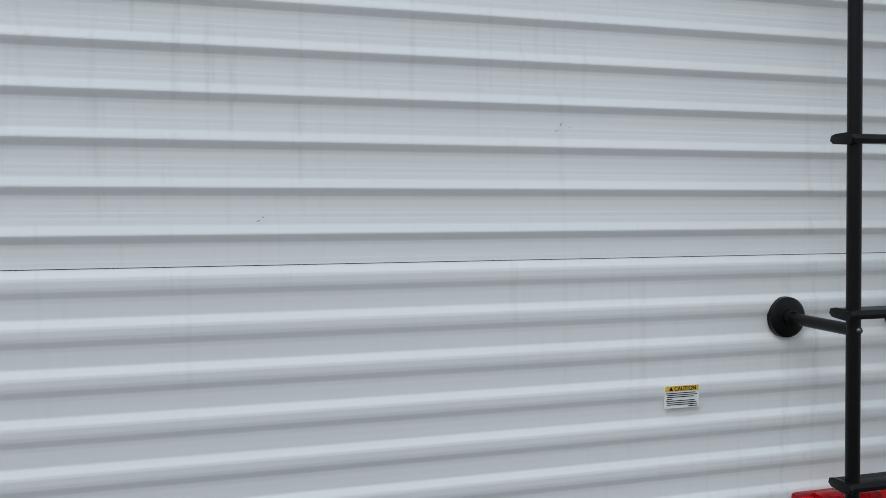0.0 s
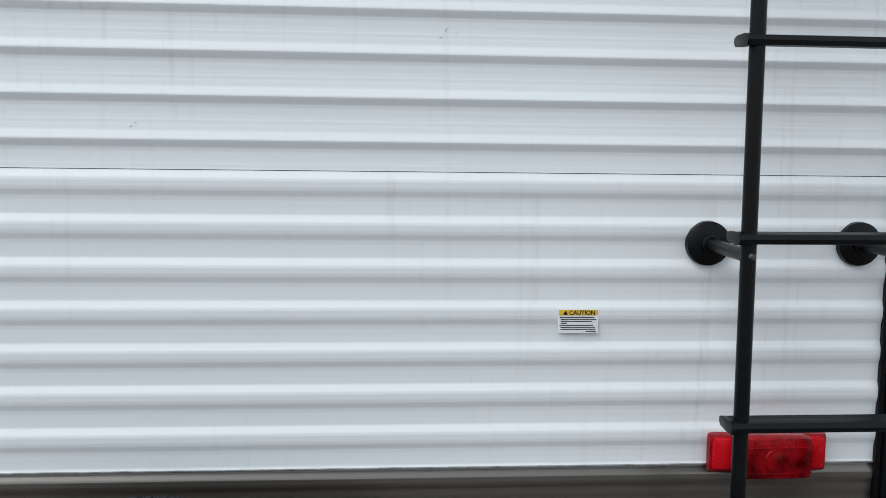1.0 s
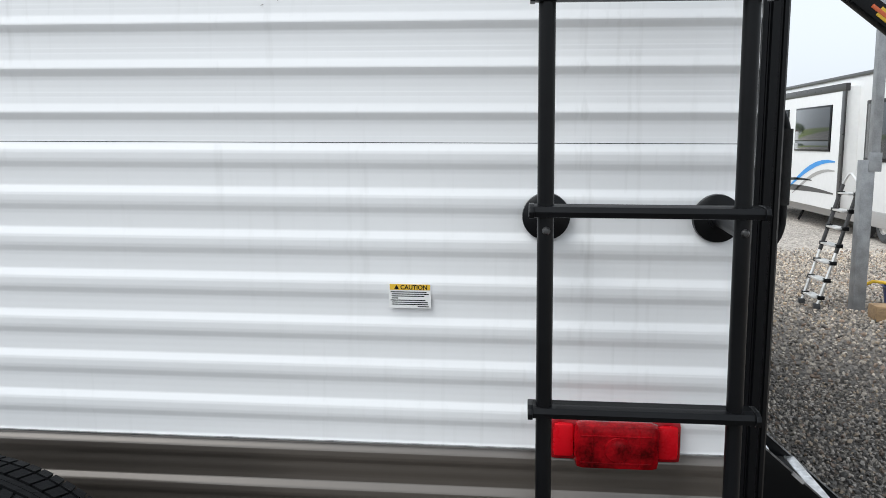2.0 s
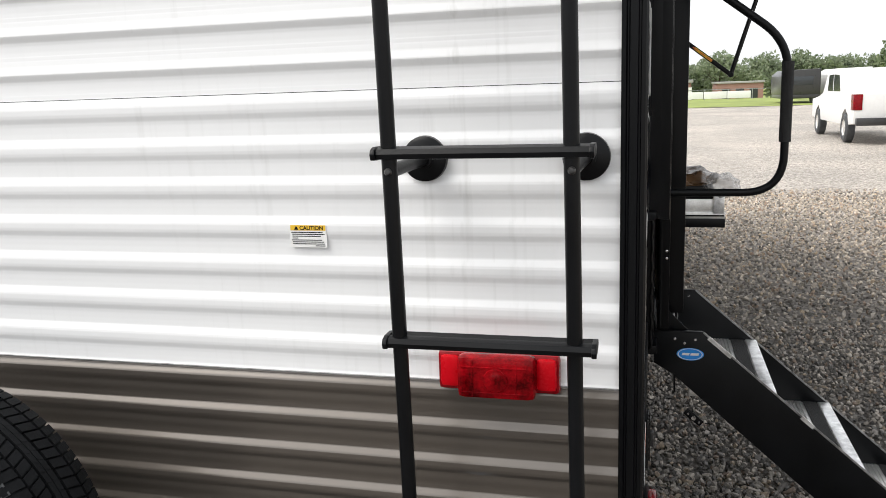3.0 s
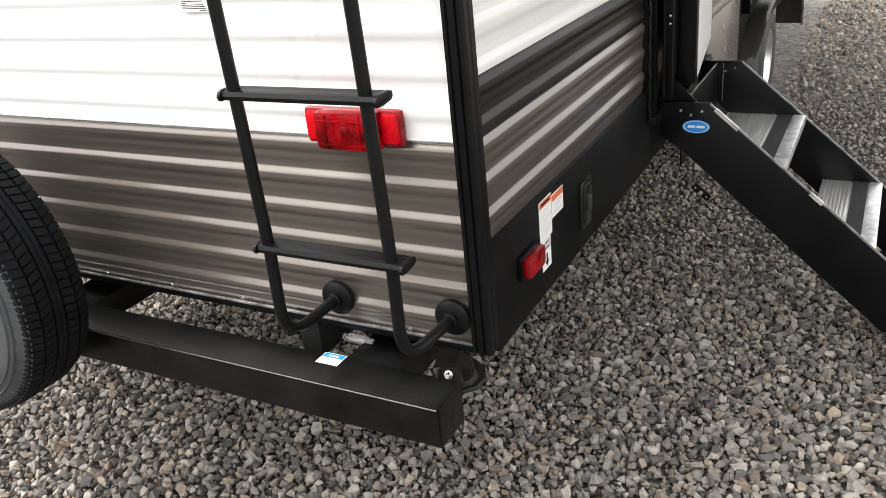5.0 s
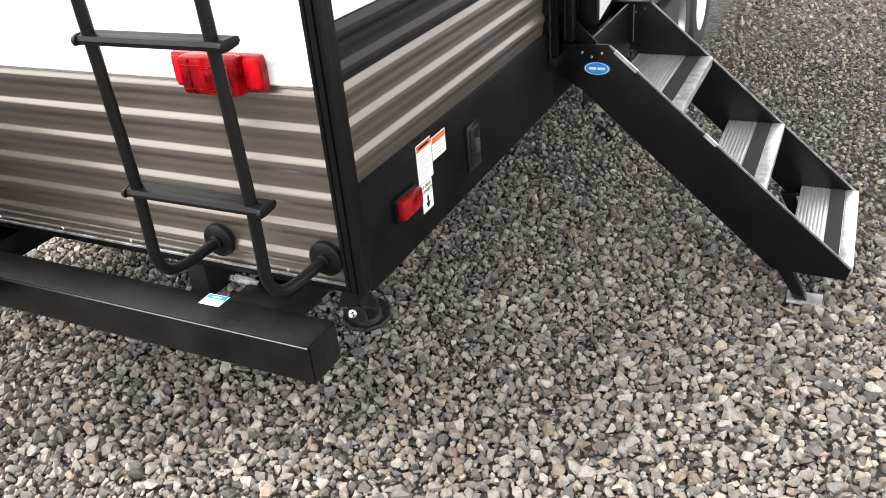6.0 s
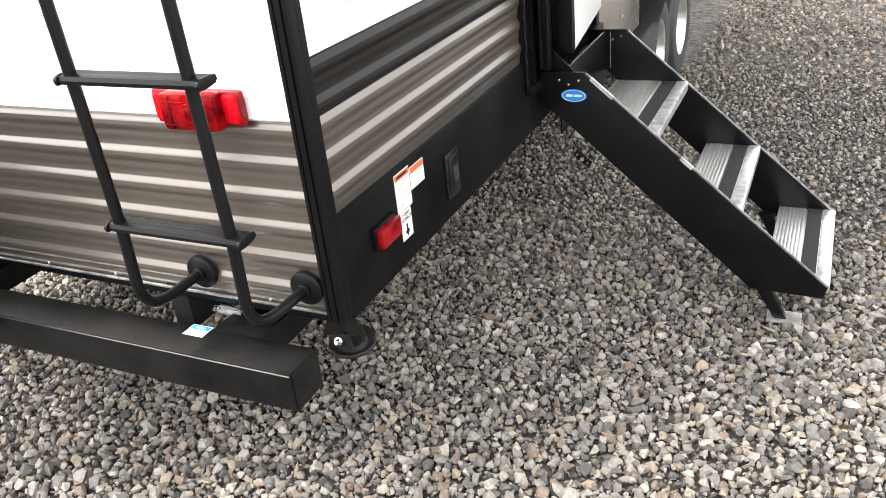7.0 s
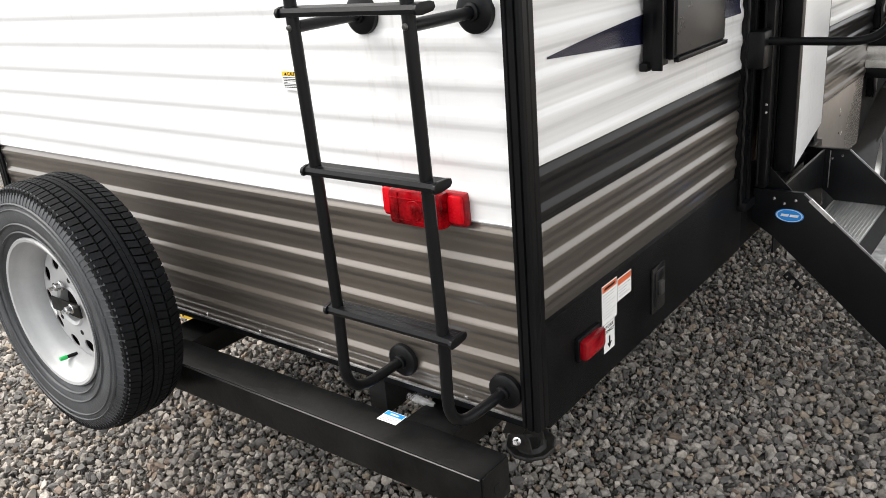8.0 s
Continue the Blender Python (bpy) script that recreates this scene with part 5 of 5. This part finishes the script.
for k in range(7):
    q = 0.09 + 0.14 * k
    a, b = foot[0] + lean * q, foot[1] + lean * q
    part("rung", box((min(a.x, b.x) - 0.03, b.y, a.z - 0.01), (max(a.x, b.x) + 0.03, a.y, a.z + 0.012), 0.004), M_ALU, lad)
    part("rung_collar", box((b.x - 0.03, b.y - 0.03, b.z - 0.022), (b.x + 0.04, b.y + 0.03, b.z + 0.022), 0.006), M_BLACK, lad, "black plastic collar")
    part("rung_collar", box((a.x - 0.03, a.y - 0.03, a.z - 0.022), (a.x + 0.04, a.y + 0.03, a.z + 0.022), 0.006), M_BLACK, lad, "black plastic collar")
part("top_hook", tube([foot[0] + lean] + arc(foot[0] + lean, foot[0] + lean + Vector((0.05, -0.05, 0.16)), foot[1] + lean, 0.1, 6) + [foot[1] + lean], 0.014, 8), M_ALU, lad)


def parked_trailer():
    """The trailer across the lot: white body with a slide-out, windows, skirt, stripes and wheels."""
    t = thing("parked_trailer", "white travel trailer with a slide-out and dark windows", "travel trailer")
    X = 6.15
    part("body", box((X, 5.0, 0.5), (X + 2.4, 23.1, 3.1), 0.05), M_PAPER, t)
    part("roof_edge", box((X - 0.03, 5.0, 3.08), (X + 0.1, 23.1, 3.16), 0.02), M_PLASTIC, t)
    part("lower_skirt", box((X - 0.02, 5.0, 0.26), (X + 2.3, 23.0, 0.55), 0.02), M_STROKE, t, "grey lower skirt")
    so = part("slide_out", box((X - 0.3, 16.5, 0.46), (X + 0.05, 22.4, 2.9), 0.02), M_PAPER, t, "white slide-out room")
    for lo, hi in (((X - 0.31, 16.42, 2.8), (X - 0.22, 22.5, 2.95)), ((X - 0.31, 16.42, 0.44), (X - 0.27, 16.58, 2.8)), ((X - 0.31, 22.38, 0.44), (X - 0.27, 22.5, 2.8))):
        part("slide_trim", box(lo, hi, 0.01), M_PLASTIC, so, "grey slide-out trim")
    for y0, y1, z0, z1 in ((19.72, 21.98, 1.62, 2.56), (17.05, 19.2, 1.62, 2.56)):
        w = part("window", box((X - 0.325, y0, z0), (X - 0.29, y1, z1), 0.015), M_TRIM, so, "dark window in a black frame")
        part("pane", box((X - 0.332, y0 + 0.05, z0 + 0.24), (X - 0.322, y1 - 0.05, z1 - 0.04), 0.002), M_GLASS, w)
        part("pane", box((X - 0.332, y0 + 0.05, z0 + 0.04), (X - 0.322, y1 - 0.05, z0 + 0.21), 0.002), M_GLASS, w)
    w = part("window", box((X - 0.03, 14.95, 1.45), (X + 0.01, 16.1, 2.6), 0.02), M_TRIM, t, "dark window in a black frame")
    part("pane", box((X - 0.04, 15.05, 1.52), (X - 0.028, 16.0, 2.53), 0.002), M_GLASS, w)
    # plain shapes where the maker's mark stands
    part("maker_mark", prism([(X - 0.302, 21.6, 1.56), (X - 0.302, 21.1, 1.44), (X - 0.302, 20.9, 1.44), (X - 0.302, 21.1, 1.58)], (-0.004, 0, 0)), M_STROKE, so, "grey maker's mark")
    part("maker_mark", box((X - 0.306, 19.9, 1.4), (X - 0.3, 20.8, 1.54)), M_PLASTIC, so)
    for y0, y1, z0, z1, w, m in ((21.9, 16.75, 0.62, 0.78, 0.12, M_PLASTIC), (19.6, 16.75, 0.72, 1.42, 0.1, M_BLUELT), (19.2, 16.75, 0.66, 1.24, 0.07, M_STROKE), (20.6, 18.0, 0.86, 1.0, 0.05, M_BLACK)):
        top = [(X - 0.302, y0 + (y1 - y0) * k / 8, z0 + (z1 - z0) * math.sin(k / 8 * math.pi / 2) + w * math.sin(math.pi * (0.05 + 0.9 * k / 8))) for k in range(9)]
        low = [(X - 0.302, y0 + (y1 - y0) * k / 8, z0 - 0.01 + (z1 - z0) * math.sin(k / 8 * math.pi / 2)) for k in range(8, -1, -1)]
        part("stripe", prism(top + low, (-0.004, 0, 0)), m, so, "swooping side stripe")
    part("far_cap", box((X + 0.05, 23.08, 0.8), (X + 2.35, 23.5, 2.8), 0.12), M_PAPER, t)
    part("marker_lamp", box((X - 0.04, 22.3, 0.5), (X - 0.02, 22.42, 0.56), 0.006), M_RED, t)
    for y in (15.2, 16.2):
        wh = part("wheel", lathe([(0.2, -0.1), (0.3, -0.11), (0.345, -0.08), (0.35, 0.08), (0.3, 0.11), (0.2, 0.1)], (X + 0.15, y, 0.34), (1, 0, 0), 28), M_RUBBER, t)
        part("rim", lathe([(0, -0.09), (0.06, -0.1), (0.18, -0.07), (0.205, -0.1), (0.205, -0.06)], (X + 0.15, y, 0.34), (1, 0, 0), 28), M_ALU, wh)
    for y in (19.3, 21.3):
        part("jack", tube([(X + 0.1, y, 0.55), (X + 0.05, y + 0.1, 0.3), (X, y + 0.3, 0.02)], 0.03, 8), M_BLACK, t)
    t.location = (-0.05, -1.2, 0)
    return t


parked_trailer()


def pickup():
    t = thing("pickup_truck", "white pickup truck with red tail lamps parked on gravel", "truck")
    t.matrix_basis = Matrix.Translation((5.1, 28.4, 0)) @ Matrix.Rotation(-math.pi / 2, 4, 'Z')
    side_line = [(0, 0.55), (0, 1.1), (1.1, 1.2), (1.75, 1.3), (2.35, 1.9), (2.6, 1.98), (4.0, 1.98), (4.25, 1.88), (4.5, 1.36), (6.0, 1.34), (6.0, 0.55), (5.4, 0.5), (5.3, 0.78), (4.95, 0.95), (4.6, 0.78), (4.5, 0.48), (1.5, 0.48), (1.4, 0.78), (1.05, 0.95), (0.7, 0.78), (0.6, 0.5)]
    bx, by = 0.0, 0.0
    part("body", prism([(bx + a, by, b) for a, b in side_line], (0, 1.9, 0), 0.02), M_PAPER, t)
    part("side_window", prism([(bx + 2.45, by - 0.006, 1.38), (bx + 2.6, by - 0.006, 1.84), (bx + 3.2, by - 0.006, 1.86), (bx + 3.2, by - 0.006, 1.38)], (0, 0.01, 0)), M_GLASS, t)
    part("side_window", prism([(bx + 3.3, by - 0.006, 1.38), (bx + 3.3, by - 0.006, 1.86), (bx + 4.0, by - 0.006, 1.84), (bx + 4.2, by - 0.006, 1.38)], (0, 0.01, 0)), M_GLASS, t)
    part("tail_lamp", box((bx + 5.72, by - 0.025, 0.9), (bx + 6.02, by + 0.2, 1.32), 0.02), M_REDMID, t, "red tail lamp")
    part("bumper", box((bx + 5.98, by + 0.05, 0.5), (bx + 6.15, by + 1.85, 0.7), 0.02), M_DULL, t)
    for x in (1.05, 4.95):
        wh = part("wheel", lathe([(0.22, -0.12), (0.34, -0.13), (0.395, -0.09), (0.4, 0.09), (0.34, 0.12), (0.22, 0.12)], (bx + x, by + 0.1, 0.4), (0, 1, 0), 28), M_RUBBER, t)
        part("rim", lathe([(0, -0.1), (0.08, -0.11), (0.2, -0.09), (0.225, -0.12), (0.225, -0.08)], (bx + x, by + 0.1, 0.4), (0, 1, 0), 28), M_ALU, wh)
    return t


pickup()

# far edge of the lot: banner fence, low building, parked trailers, wooded rise
fence = thing("banner_fence", "low white banner fence at the lawn's edge", "fence")
for k in range(6):
    part("banner", box((-4 + 2.1 * k, 80.0, 0.15), (-1.95 + 2.1 * k, 80.03, 0.8), 0.005), M_PAPER, fence)
for k in range(18):
    part("post", box((-6.05 + 2.1 * k, 80.03, 0.0), (-5.98 + 2.1 * k, 80.1, 0.95)), M_GREYMET, fence)
part("top_rail", box((-6, 80.04, 0.95), (30, 80.08, 1.0)), M_GREYMET, fence)
hall = thing("brick_hall", "long low brick building with a blue awning", "building")
GZ = land(4, 135)
part("wall", box((-6, 134, GZ), (5.4, 144, 1.6), 0.02), M_BRICK, hall)
part("roof", box((-6.3, 133.7, 1.6), (5.7, 144.3, 2.1), 0.05), M_STROKE, hall, "grey flat roof edge")
part("awning", prism([(1.0, 133.98, 1.1), (1.0, 133.2, 0.6), (1.0, 133.98, 0.6)], (2.3, 0, 0)), M_BLUE, hall, "blue canvas awning")
part("door", box((5.0, 133.95, GZ), (5.5, 134.02, 0.9)), M_PAPER, hall)
for k in range(4):
    part("window", box((-5 + 1.4 * k, 133.96, -1.2), (-4.2 + 1.4 * k, 134.02, 0.4)), M_GLASS, hall)
hall = thing("brick_hall", "low brick building behind the banner fence", "building")
part("wall", box((9.2, 134, GZ), (16.0, 144, 1.3), 0.02), M_BRICK, hall)
part("roof", box((9.0, 133.8, 1.3), (16.2, 144.2, 1.6), 0.05), M_STROKE, hall)
for k in range(3):
    part("window", box((10 + 2 * k, 133.96, -1.0), (11.2 + 2 * k, 134.02, 0.5)), M_GLASS, hall)


def far_trailer(x, y, mat, label):
    t = thing("parked_trailer", label, "travel trailer", "far parked trailers", at=(x, y, 0))
    part("body", prism([(0, 0, 0.6), (0, 0, 2.0), (0.4, 0, 2.35), (2.6, 0, 2.4), (2.6, 0, 0.6)], (0, 5.5, 0), 0.1), mat, t)
    part("skirt", box((0.05, -0.02, 0.35), (2.55, 5.4, 0.62), 0.03), M_PLASTIC, t)
    part("window", box((0.5, -0.03, 1.3), (2.1, 0.02, 1.9), 0.02), M_GLASS, t)
    for xx in (0.5, 2.1):
        part("wheel", lathe([(0, -0.1), (0.3, -0.1), (0.35, -0.07), (0.35, 0.07), (0, 0.1)], (xx, 0.4, 0.35), (1, 0, 0), 20), M_RUBBER, t)
    return t


far_trailer(8.7, 62.0, M_PLASTIC, "dark grey trailer parked across the lot")
far_trailer(12.0, 62.0, M_PAPER, "white trailer parked across the lot")
far_trailer(15.2, 63.0, M_PAPER, "white trailer parked across the lot")


def tree(seed, height, width):
    """Tapered trunk, limbs, and a ragged crown of small leaf sprays."""
    rng = random.Random(seed)
    t = thing("tree", "broad leafy green tree in a far wood", "tree", "trees on the rise")
    bm = tube([(0, 0, -0.3), (0.1, 0, height * 0.25), (-0.1, 0.1, height * 0.6)], 0.25, 8)
    for v in bm.verts:
        v.co.xy *= 1.2 - 0.9 * v.co.z / height
    tips = []
    for k in range(9):
        a, z = rng.uniform(0, 6.28), height * rng.uniform(0.25, 0.55)
        e = Vector((math.cos(a) * width * rng.uniform(0.25, 0.45), math.sin(a) * width * rng.uniform(0.25, 0.45), height * rng.uniform(0.45, 0.9)))
        tube([(0, 0, z), (e + Vector((0, 0, z))) / 2, e], 0.07, 5, bm)
        tips.append(e)
    part("trunk", bm, M_BARK, t)
    crown = bmesh.new()
    tips += [Vector((rng.gauss(0, width * 0.16), rng.gauss(0, width * 0.16), height * rng.uniform(0.3, 0.95))) for _ in range(14)]
    for c in tips:
        r = width * rng.uniform(0.12, 0.22)
        for _ in range(85):
            d = Vector((rng.gauss(0, 1), rng.gauss(0, 1), rng.gauss(0, 0.8))).normalized() * r * rng.uniform(0.6, 1.1)
            p = c + d
            s = rng.uniform(0.22, 0.5)
            u = Vector((rng.gauss(0, 1), rng.gauss(0, 1), rng.gauss(0, 1))).normalized()
            w = u.orthogonal().normalized()
            w = (w + u.cross(w) * rng.uniform(-1, 1)).normalized()
            q = [crown.verts.new(x) for x in (p - u * s, p + w * s * 0.6, p + u * s, p - w * s * 0.6 + d.normalized() * s * 0.3)]
            crown.faces.new(q)
    part("crown", crown, M_LEAF, t, "ragged crown of leaves", 0)
    return t


kinds = [tree(1, 10.5, 9.0), tree(2, 9.5, 8.0), tree(3, 11.0, 9.5)]
rng = random.Random(11)
spots = [(-34 + 2.9 * k + rng.uniform(-1, 1), rng.uniform(205, 240)) for k in range(46)] + [(150 + 9 * k, rng.uniform(240, 300)) for k in range(4)] + [(42 + 5 * k, rng.uniform(150, 170)) for k in range(4)]
for k, (x, y) in enumerate(spots):
    s = rng.uniform(0.95, 1.25)
    m = Matrix.Translation((x, y, land(x, y))) @ Matrix.Rotation(rng.uniform(0, 6.28), 4, 'Z')
    if k < 3:
        kinds[k].matrix_basis = m
    else:
        copy_thing(kinds[k % 3], m @ Matrix.Diagonal((s, s, s, 1)))
